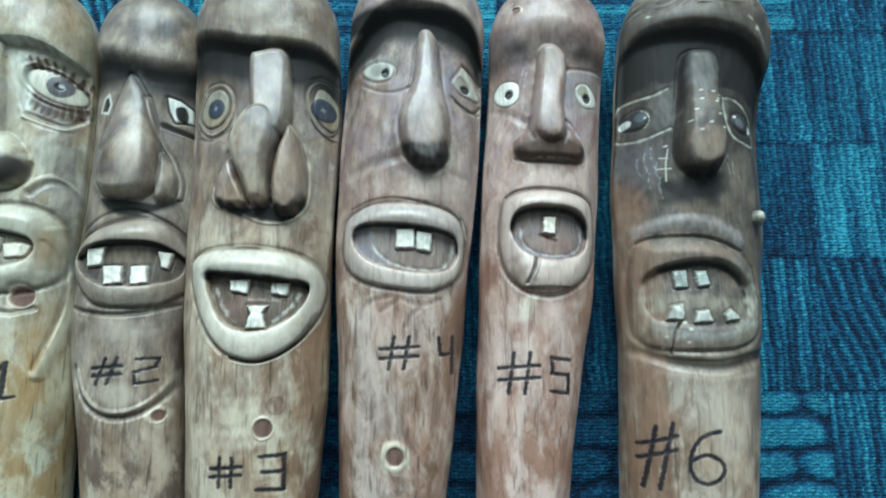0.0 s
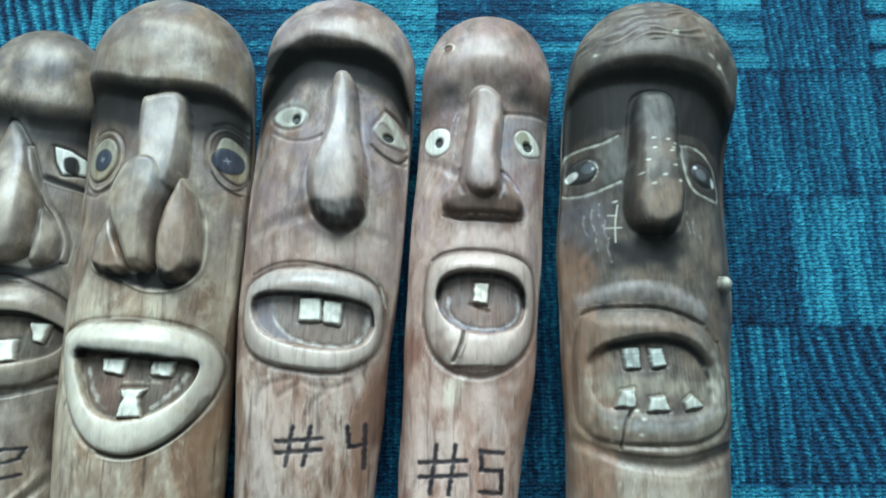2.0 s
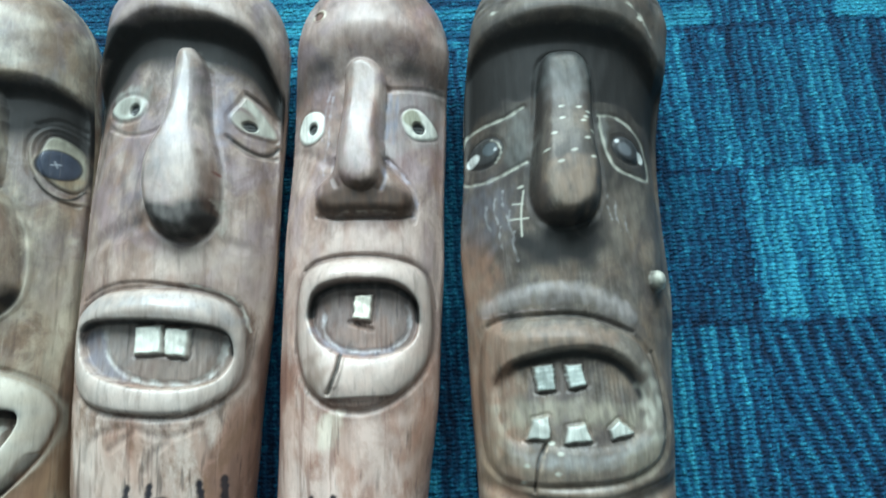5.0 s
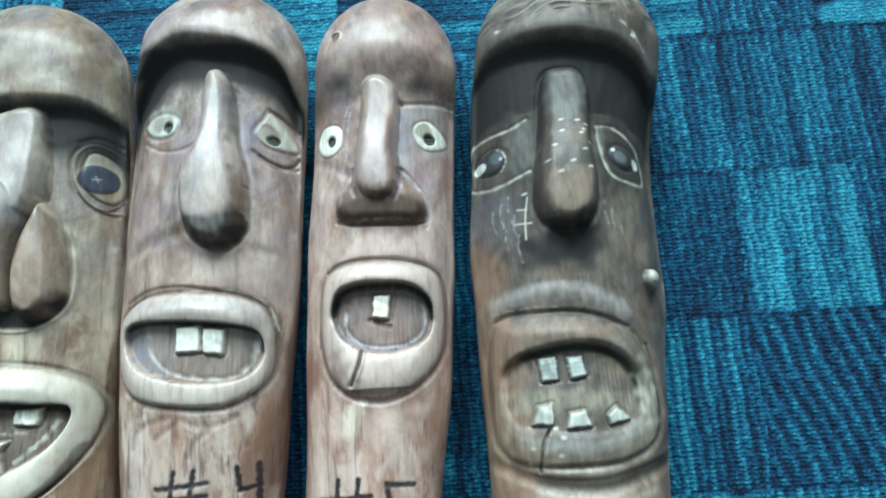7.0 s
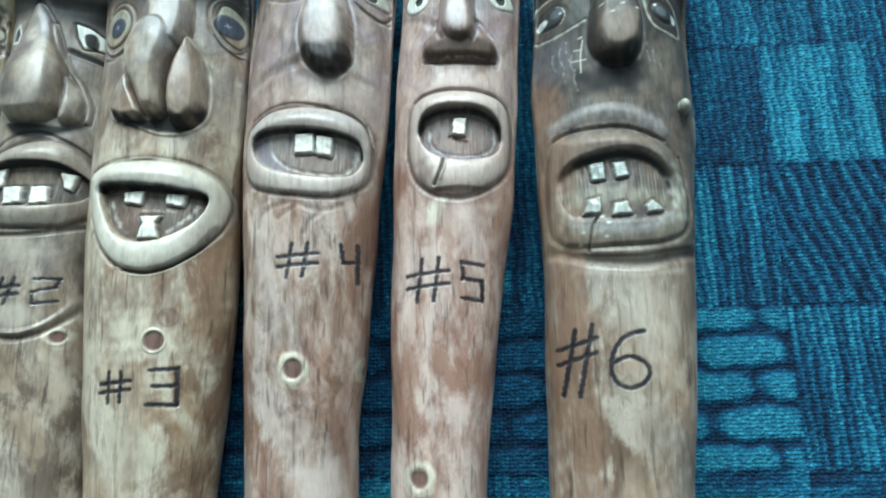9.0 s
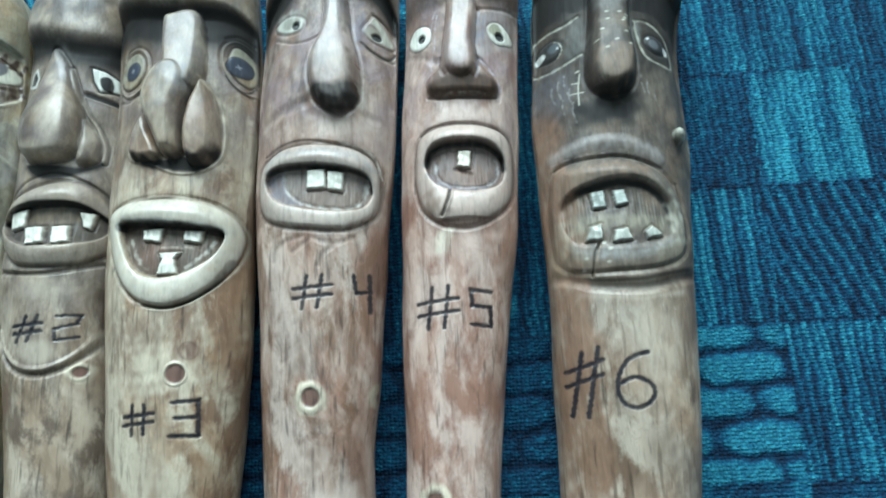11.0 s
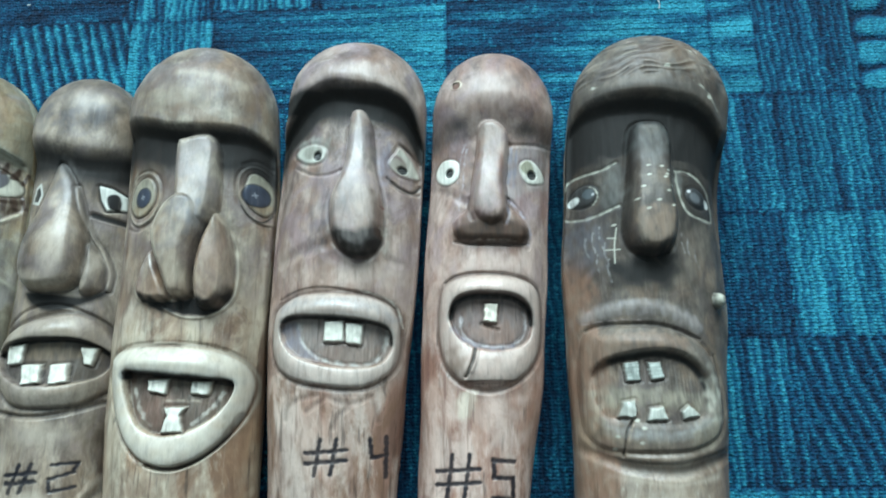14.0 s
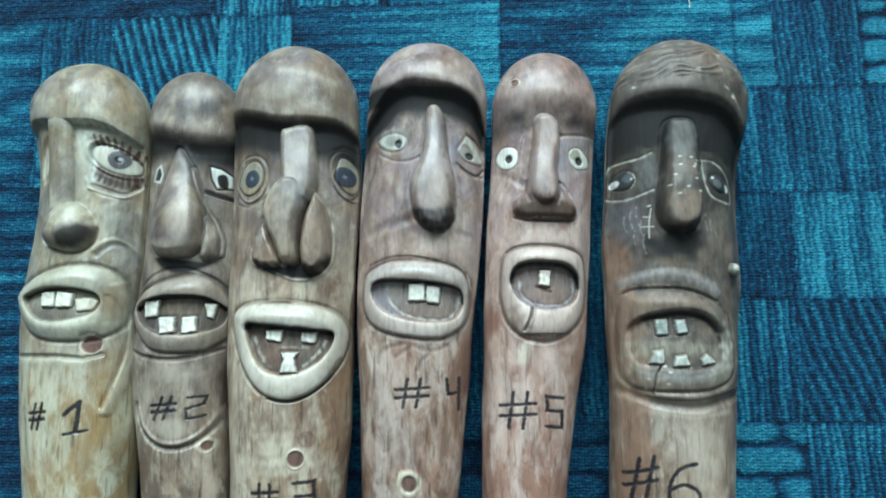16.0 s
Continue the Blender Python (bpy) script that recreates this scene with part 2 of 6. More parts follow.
class Carving:
    """The relief on one stick. x, y: where each vertex lies seen from above, in mm; relief in mm, up from the bare stick."""

    def __init__(self, x, y):
        self.x, self.y = x, y
        self.h = np.zeros_like(x)
        self.scorch_shade, self.ink, self.wash, self.painted, self.wear_sheen = (np.zeros_like(x) for _ in range(5))
        self.paint = np.zeros(x.shape + (3,))

    def shape(self, cx, cy, rx, rt, rb=None, nt=2.0, nb=2.0, turn=0.0, flare=0.0):
        """About the distance in mm from a lobed outline, negative inside: half width rx, height rt above the centre and rb below."""
        c, s = math.cos(radians(turn)), math.sin(radians(turn))
        u, v = (self.x - cx) * c + (self.y - cy) * s, -(self.x - cx) * s + (self.y - cy) * c
        r, n = np.where(v > 0, rt, rb or rt), np.where(v > 0, nt, nb)
        q = (np.abs(u / (rx * (1 + flare * np.clip(v / r, -1, 1)))) ** n + np.abs(v / r) ** n) ** (1 / n)
        k = smooth(-1, 1, 2 * v / max(rt, rb or rt))
        return (q - 1) * (min(rx, rb or rt) * (1 - k) + min(rx, rt) * k)

    def taper(self, x0, y0, r0, x1, y1, r1):
        """A drop that swells from one round end to the other."""
        l2 = (x1 - x0) ** 2 + (y1 - y0) ** 2
        t = np.clip(((self.x - x0) * (x1 - x0) + (self.y - y0) * (y1 - y0)) / l2, 0, 1)
        return np.hypot(self.x - x0 - t * (x1 - x0), self.y - y0 - t * (y1 - y0)) - (r0 + (r1 - r0) * t * t * (3 - 2 * t))

    def line(self, *pts):
        """Distance in mm from a line through the points."""
        d = np.full_like(self.x, 1e3)
        for (ax, ay), (bx, by) in zip(pts, pts[1:]):
            l2 = max((bx - ax) ** 2 + (by - ay) ** 2, 1e-6)
            t = np.clip(((self.x - ax) * (bx - ax) + (self.y - ay) * (by - ay)) / l2, 0, 1)
            d = np.minimum(d, np.hypot(self.x - ax - t * (bx - ax), self.y - ay - t * (by - ay)))
        return d

    def bend(self, *pts):
        """As line, but rounded through three points."""
        (ax, ay), (bx, by), (cx, cy) = pts
        mx, my = 2 * bx - (ax + cx) / 2, 2 * by - (ay + cy) / 2
        return self.line(*[((1 - t) ** 2 * ax + 2 * t * (1 - t) * mx + t * t * cx, (1 - t) ** 2 * ay + 2 * t * (1 - t) * my + t * t * cy)
                           for t in np.linspace(0, 1, 13)])

    def curl(self, *pts):
        """As line, but rounded through all its points."""
        p = [pts[0], *pts, pts[-1]]
        out = []
        for a, b, c, d in zip(p, p[1:], p[2:], p[3:]):
            for t in np.linspace(0, 1, 6)[:-1]:
                out.append(tuple(0.5 * (2 * b[k] + (c[k] - a[k]) * t + (2 * a[k] - 5 * b[k] + 4 * c[k] - d[k]) * t * t + (3 * b[k] - a[k] - 3 * c[k] + d[k]) * t ** 3) for k in (0, 1)))
        return self.line(*out, pts[-1])

    def push(self, d, amount, soft=1.5):
        """Raise or sink what lies inside."""
        self.h = self.h + amount * smooth(soft / 2, -soft / 2, d)

    def dome(self, d, r, base, top):
        """A rounded swelling, kept where it stands over what is there."""
        q = np.clip(-d / r, 0, 1)
        z = base + (top - base) * np.clip(1 - (1 - q) ** 2, 0, 1) ** 0.72
        e = self.h - z
        self.h = np.where(d < 0, 0.5 * (self.h + z + np.sqrt(e * e + 1.0)) - 0.5 / np.sqrt(e * e + 1.0), self.h)

    def groove(self, d, half, depth, burn_shade=0.0):
        k = smooth(half * 1.3, 0, d)
        self.h = self.h - depth * k
        self.scorch_shade = np.maximum(self.scorch_shade, burn_shade * k)

    def ridge(self, d, half, lift):
        self.h = self.h + lift * smooth(half, 0, d)

    # darkens the wood, for burnt marks and for shade painted in
    def burn_shade(self, d, amount, soft=3.0):
        self.scorch_shade = np.maximum(self.scorch_shade, amount * smooth(soft / 2, -soft / 2, d))

    def clean(self, d, amount, soft=4.0):
        """Where the scorching and the painted shade were left off or sanded away."""
        self.scorch_shade = self.scorch_shade * (1 - amount * smooth(soft / 2, -soft / 2, d))

    def wipe_sheen(self, d, amount, soft=5.0):
        """Where the stain was rubbed or sanded off again, and where a highlight is painted pale."""
        self.wear_sheen = np.maximum(self.wear_sheen, amount * smooth(soft / 2, -soft / 2, d))

    def colour(self, d, rgb, amount=1.0, soft=0.8):
        k = amount * smooth(soft / 2, -soft / 2, d)
        self.cover(k, rgb)

    def cover(self, k, rgb):
        """Lay a colour over the paint that is there, k of it."""
        self.paint = self.paint * (1 - k[..., None]) + np.array(rgb) * k[..., None]
        self.painted = self.painted * (1 - k) + k

    def mark(self, half, *pts):
        """A burnt pen stroke."""
        d = self.line(*pts) + 0.22 * wobble(self.x, self.y, 3.0, 5)
        k = smooth(half + 0.45, half - 0.35, d)
        self.ink = np.maximum(self.ink, k)
        self.h = self.h - 0.35 * k

    def hash_mark(self, cx, cy, w, h, lean=0.12):
        for s in (-0.2, 0.2):
            self.mark(0.95, (cx + s * w - lean * h / 2, cy - h / 2), (cx + s * w + lean * h / 2, cy + h / 2))
            self.mark(0.95, (cx - w / 2, cy + s * h * 0.75 - 0.4), (cx + w / 2, cy + s * h * 0.75 + 0.8))

    def brow(self, pts, depth, fall, low, soft=9.0, burn_shade=0.9, reach=13.0, rim=0.3):
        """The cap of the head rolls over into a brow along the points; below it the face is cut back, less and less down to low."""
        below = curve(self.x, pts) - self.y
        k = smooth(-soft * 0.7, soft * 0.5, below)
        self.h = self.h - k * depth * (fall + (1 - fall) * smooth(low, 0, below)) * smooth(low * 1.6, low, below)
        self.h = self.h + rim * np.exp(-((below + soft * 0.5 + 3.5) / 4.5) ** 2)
        # scorched band under the brow, with the brow's shade painted into it
        self.scorch_shade = np.maximum(self.scorch_shade, burn_shade * smooth(-soft * 0.9 - 4, 2.0, below) * smooth(reach * 1.7, reach * 0.45, below + 2.5 * wobble(self.x, self.y, 30, 9)))
        self.scorch_shade = np.maximum(self.scorch_shade, 0.34 * smooth(0, -22, below) * np.clip(0.45 + 0.9 * wobble(self.x, self.y, 19, 61), 0, 1))
        self.wear_sheen = np.maximum(self.wear_sheen, 0.4 * rim * np.exp(-((below + soft * 0.5 + 5) / 5) ** 2))

    def eyeball(self, cx, cy, rx, ry, top, white=EYE_WHITE, iris=3.6, pupil=1.6, dx=0.0, dy=0.0, turn=0.0, lid=1.0, n=2.0, rgb=IRIS, wx=0.0, wy=0.0, part=1.0, line=0.7):
        """An almond set in a cut lid, with a painted iris and a drilled pupil."""
        d = self.shape(cx, cy, rx, ry, None, n, n, turn)
        self.groove(np.abs(d - 2.8), 1.2, 0.5 * lid, 0.35 * line * lid)
        self.ridge(np.abs(d - 1.4), 1.3, 0.5 * lid)
        self.groove(np.abs(d), 0.9, 0.25 + 0.9 * line, line)
        base = self.h[np.unravel_index(np.argmin(np.abs(self.x - cx) + np.abs(self.y - cy)), self.x.shape)]
        self.dome(d, min(rx, ry), base - 0.3, base + top)
        dw = self.shape(cx + wx, cy + wy, rx * part, ry * part, None, n, n, turn)
        self.colour(np.maximum(d + 0.3, dw), white, 0.92, 1.0)
        di = self.shape(cx + dx, cy + dy, iris, iris * 1.08)
        self.colour(di, rgb, 0.95, 0.8)
        self.colour(np.abs(di) - 0.1, PUPIL, 0.8, 0.8)
        dp = self.shape(cx + dx, cy + dy, pupil, pupil)
        self.colour(dp, PUPIL, 1.0, 0.7)
        self.push(dp, -0.8, 0.8)

    def blob(self, *pts, round=True):
        """Distance in mm from a closed outline through the points, negative inside."""
        if round:
            p = [pts[-1], *pts, pts[0], pts[1]]
            out = []
            for a, b, c, d in zip(p, p[1:], p[2:], p[3:]):
                for t in np.linspace(0, 1, 5)[:-1]:
                    out.append(tuple(0.5 * (2 * b[k] + (c[k] - a[k]) * t + (2 * a[k] - 5 * b[k] + 4 * c[k] - d[k]) * t * t + (3 * b[k] - a[k] - 3 * c[k] + d[k]) * t ** 3) for k in (0, 1)))
        else:
            out = list(pts)
        xs, ys = [q[0] for q in out], [q[1] for q in out]
        near = (self.x > min(xs) - 14) & (self.x < max(xs) + 14) & (self.y > min(ys) - 14) & (self.y < max(ys) + 14)
        x, y = self.x[near], self.y[near]
        d, inside = np.full_like(x, 1e3), np.zeros(x.shape, bool)
        for (ax, ay), (bx, by) in zip(out, out[1:] + out[:1]):
            l2 = max((bx - ax) ** 2 + (by - ay) ** 2, 1e-6)
            t = np.clip(((x - ax) * (bx - ax) + (y - ay) * (by - ay)) / l2, 0, 1)
            d = np.minimum(d, np.hypot(x - ax - t * (bx - ax), y - ay - t * (by - ay)))
            if ay != by:
                inside ^= ((ay > y) != (by > y)) & (x < ax + (bx - ax) * (y - ay) / (by - ay))
        full = np.full_like(self.x, 1e3)
        full[near] = np.where(inside, -d, d)
        return full

    def scratch(self, d, half, rgb, amount=0.8, seed=71):
        """A broken pale or dark scraped line."""
        k = amount * smooth(half + 0.35, half - 0.35, d + 0.3 * wobble(self.x, self.y, 3.5, seed)) * np.clip(0.65 + 0.7 * wobble(self.x, self.y, 6, seed + 1), 0, 1)
        self.cover(k, rgb)

    def nose(self, d, r, base, low, high, y_root, y_tip, power=0.8):
        """A swelling with firm flanks, which rises from its root under the brow to its tip."""
        q = np.clip(-d / r, 0, 1)
        top = low + (high - low) * smooth(y_root, y_tip, self.y)
        z = base + (top - base) * np.clip(1 - (1 - q) ** 2, 0, 1) ** power
        self.h = np.where(d < 0, np.maximum(self.h, z), self.h)

    def lips(self, do, di, lift, depth, lip=None, amount=0.5, wear_sheen=0.8, slope=(0, 1, 0.35), edge=1.6, bias=0.55, inside=0.45, foot=0.5):
        """A rolled lip between two outlines round a sunken floor, which rises from under the upper lip (slope: low y, high y, share of the depth left low down)."""
        self.h = np.where(do < 0, self.h * smooth(-9, 0, do), self.h)
        ring = (do < 0) & (di > 0)
        u = np.clip(-do / np.maximum(-do + np.clip(di, 0, None), 0.4), 0, 1)
        u = u ** (math.log(0.5) / math.log(bias))
        roll = np.clip(1 - (2 * u - 1) ** 2, 0, 1) ** 0.5
        self.h = np.where(ring, self.h + lift * (roll * (1 - 0.3 * u)), self.h)
        self.wear_sheen = np.where(ring, np.maximum(self.wear_sheen, wear_sheen * smooth(0.25, 0.8, roll)), self.wear_sheen)
        if lip:
            k = amount * smooth(0.2, 0.7, roll) * ring * np.clip(0.8 + 0.25 * wobble(self.x, self.y, 9, 27), 0, 1)
            self.cover(k, lip)
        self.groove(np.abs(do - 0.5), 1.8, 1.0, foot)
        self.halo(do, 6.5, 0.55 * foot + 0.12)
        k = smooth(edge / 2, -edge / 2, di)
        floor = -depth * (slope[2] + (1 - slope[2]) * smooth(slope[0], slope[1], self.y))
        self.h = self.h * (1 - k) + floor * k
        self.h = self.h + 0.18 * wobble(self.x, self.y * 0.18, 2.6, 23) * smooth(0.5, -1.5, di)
        # darkens the whole floor of the mouth
        self.burn_shade(di, inside, edge)

    def peg(self, lift, *pts, rgb=IVORY, outline=0.9):
        """A small tooth, set flat on the floor of the mouth with a burnt line round it."""
        d = self.blob(*pts, round=False) + 0.14 * wobble(self.x, self.y, 5, 17)
        self.burn_shade(np.abs(d - 0.35) - 0.35, outline, 0.9)
        self.h = self.h + (lift + 0.12 * wobble(self.x, self.y, 6, 18)) * smooth(0.35, -0.55, d) - 0.5 * smooth(1.0, 0.2, np.abs(d - 0.5))
        self.colour(d + 0.25, rgb, 1.0, 1.0)
        self.scorch_shade = self.scorch_shade * smooth(-0.4, 0.5, d)

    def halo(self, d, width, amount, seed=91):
        """Stain and crease shade, coloured in softly along the outside of an outline."""
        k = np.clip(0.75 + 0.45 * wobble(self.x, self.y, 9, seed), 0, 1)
        self.scorch_shade = np.maximum(self.scorch_shade, amount * k * smooth(width, 0.3, d) * smooth(-1.0, 0.2, d))

    def stain(self, d, rgb, amount, soft=5.0, seed=81):
        """A thin coloured stain with a soft uneven border."""
        k = amount * smooth(soft / 2, -soft / 2, d + 0.25 * soft * wobble(self.x, self.y, 7, seed))
        k = k * np.clip(0.8 + 0.35 * wobble(self.x, self.y * 0.35, 4, seed + 1), 0, 1)
        self.cover(k, rgb)

    def glint(self, cx, cy, r=0.8):
        self.colour(self.shape(cx, cy, r, r), (0.6, 0.62, 0.62), 0.9, 0.8)

    def knot(self, cx, cy, r, ring):
        """A pruned twig: a pale ring round a reddish heart, standing a little proud."""
        d = self.shape(cx, cy, r, r * 1.05)
        self.ridge(np.abs(d - ring * 0.4), ring * 0.8, 0.6)
        self.colour(d - ring + 0.8 * wobble(self.x, self.y, 9, 3), RING, 0.9, 2.2)
        self.colour(d, KNOT, 0.95, 1.2)
        self.push(d, -0.6, 1.0)


def stick(name, label, material, top, dome, half_thick, line, carve, seed, end=-185.0, step=0.5):
    """One carved stick lying on the carpet. line: (y, centre x, half width) down its length, in mm."""
    fine = -72.0
    turn = np.arcsin(np.clip(np.linspace(0, 1, int(1.5 * dome / step)), 0, 1))
    ys = np.concatenate([np.linspace(end, fine, 90)[:-1], np.arange(fine, top - dome, step), top - dome + dome * np.sin(turn)[:-1]])
    ys = np.concatenate([ys, [top - 0.02]])
    th = np.concatenate([np.linspace(-98, 98, int(2.05 * line[0][2] * 1.7 / step)), np.linspace(98, 262, 26)[1:-1]])
    th = np.radians(th)
    cx, a = curve(ys, [(p[0], p[1]) for p in line]), curve(ys, [(p[0], p[2]) for p in line])
    widest = max(p[2] for p in line)
    b = half_thick * (0.35 + 0.65 * a / widest)
    over = np.clip((ys - (top - dome)) / dome, 0, 1)
    s = np.sqrt(np.clip(1 - over ** 2.15, 0.0004, 1))
    s = s * np.sqrt(np.clip(1 - np.clip((end + 6 - ys) / 6, 0, 1) ** 2 * 0.3, 0, 1))
    X = cx[:, None] + (a * s)[:, None] * np.sin(th)[None, :]
    Y = np.repeat(ys[:, None], len(th), 1)
    up = np.cos(th)[None, :]
    X = X + 0.35 * wobble(Y, np.degrees(th)[None, :] + 0 * Y, 60, seed)
    c = Carving(X, Y)
    carve(c)
    # hand-cut unevenness
    c.h = c.h + 0.08 * wobble(X, Y * 0.5, 7, seed + 1) + 0.12 * wobble(X, Y, 22, seed + 2)
    fade = smooth(0.02, 0.42, up)
    Z = b[:, None] + (b * s)[:, None] * np.sign(up) * np.abs(up) ** 0.92 + c.h * fade * np.minimum(1, s * 1.6)[:, None]
    sink = 0.4
    ox, oy = line[2][1], 0.0
    co = np.stack([X - ox, Y - oy, Z - sink], -1).reshape(-1, 3) / 1000
    n = len(th)
    rows = len(ys)
    quads = grid_faces(rows, n, True)
    caps = [list(range(n - 1, -1, -1)), [(rows - 1) * n + k for k in range(n)]]
    me = mesh_of(name, co, quads, material, caps)
    for key, v in (("scorch_shade", c.scorch_shade), ("ink", c.ink), ("wash", c.wash), ("wear_sheen", c.wear_sheen), ("painted", c.painted)):
        store(me, key, np.clip(v * (up > 0.02), 0, 1).ravel())
    store(me, "paint", (c.paint / np.maximum(c.painted, 1e-3)[..., None]).reshape(-1, 3))
    ob = new(name, me)
    ob.location = (ox / 1000, oy / 1000, 0)
    return tagged(ob, label, "wood carving", "row of carved sticks")


# ---- the room: carpet, walls, ceiling ----
class Weave:
    """The pattern of the carpet: tone of the yarn (0 navy to 1 light blue) and height of the pile, patch by patch."""

    def __init__(self, x, y):
        self.x, self.y = x, y
        self.tone, self.high = np.zeros_like(x), np.zeros_like(x)
        # unseen ground: a plain chequer of the same patches
        i, j = np.floor((x + 40) / 62), np.floor((y + 22) / 72)
        pick = np.abs(np.sin(i * 12.9898 + j * 78.233) * 43758.5453) % 1
        self.fill(np.ones_like(x, bool), "ribs", 0.30 + 0.25 * pick, 0.20, 1)
        m = pick > 0.6
        self.fill(m, "bars", 0.30 + 0.2 * pick, 0.2, 2)
        self.tone = np.where((np.abs(x) < 346) & (y > -161) & (y < 353), self.tone, 0.12 + 0.6 * pick)

    def fill(self, m, kind, tone, contrast, seed):
        x, y = self.x, self.y
        w = wobble(x, y, 30, seed)
        if kind == "ribs":          # upright cords
            p = np.sin(6.2832 * (x + 0.9 * w + 0.05 * y + 0.5 * wobble(x, y * 0.5, 9, seed + 5)) / 4.6)
            slow = wobble(x, y * 0.12, 17, seed + 7)
            v, h = contrast * (0.75 * p + 0.9 * slow), 0.8 * p
        elif kind == "bars":        # level cords
            p = np.sin(6.2832 * (y + 0.5 * w) / 4.4)
            slow = wobble(x * 0.16, y, 13, seed + 7)
            v, h = contrast * (0.22 * p + 1.2 * slow), 0.35 * p
        elif kind == "zebra":       # slanting, forking stripes
            p = np.sin(6.2832 * (x + 0.34 * y + 0.9 * wobble(x, y * 0.4, 30, seed)) / 7.4)
            v, h = contrast * (p + 0.5 * wobble(x, y * 0.3, 14, seed + 3)) + 0.06 * np.sin(6.2832 * x / 4.2), p
        elif kind == "pebbles":     # long rounded stones in courses
            r = np.floor((y + 1.0 * w) / 18.0)
            fy = (y + 1.0 * w) / 18.0 - r - 0.5
            sx = (x + 29 * (r % 2) + 6 * np.sin(r * 7.7) + 2 * w) / 52
            fx = sx - np.floor(sx) - 0.5
            q = (np.abs(fx) * 2.1) ** 4 + (np.abs(fy) * 2.3) ** 2.2
            p = smooth(1.5, 0.35, q) * 2 - 1
            v, h = contrast * p, p
        elif kind == "spots":       # dark blots on light
            r = np.floor(y / 12)
            fy = y / 12 - r - 0.5
            sx = (x + 17 * (r % 2) + 5 * w) / 30
            fx = sx - np.floor(sx) - 0.5
            q = (np.abs(fx + 0.35 * fy) * 2.5) ** 2 + (np.abs(fy) * 2.5) ** 2
            p = smooth(0.55, 1.1, q) * 2 - 1
            v, h = contrast * p, p
        self.tone = np.where(m, tone + v, self.tone)
        self.high = np.where(m, h, self.high)

    def patch(self, x0, y0, x1, y1, kind, tone, contrast, lean=0.0, slide=0.0):
        """A patch between two corners. lean: mm by which its sides lean over to the left going up; slide: tone gained from left to right."""
        u = self.x + lean * (self.y - y0) / (y1 - y0)
        e = 0.5 * wobble(self.x, self.y, 11, int(abs(x0 + y0)) % 97)
        m = (u + e > x0) & (u + e < x1) & (self.y + e > y0) & (self.y + e < y1)
        self.fill(m, kind, tone + slide * np.clip((u - x0) / (x1 - x0), 0, 1), contrast, int(abs(x0 * 3 + y1)) % 89)
        seam = np.minimum(np.minimum(np.abs(u + e - x0), np.abs(u + e - x1)), np.minimum(np.abs(self.y + e - y0), np.abs(self.y + e - y1)))
        self.tone = np.where(m, self.tone - 0.22 * smooth(2.2, 0.4, seam), self.tone)


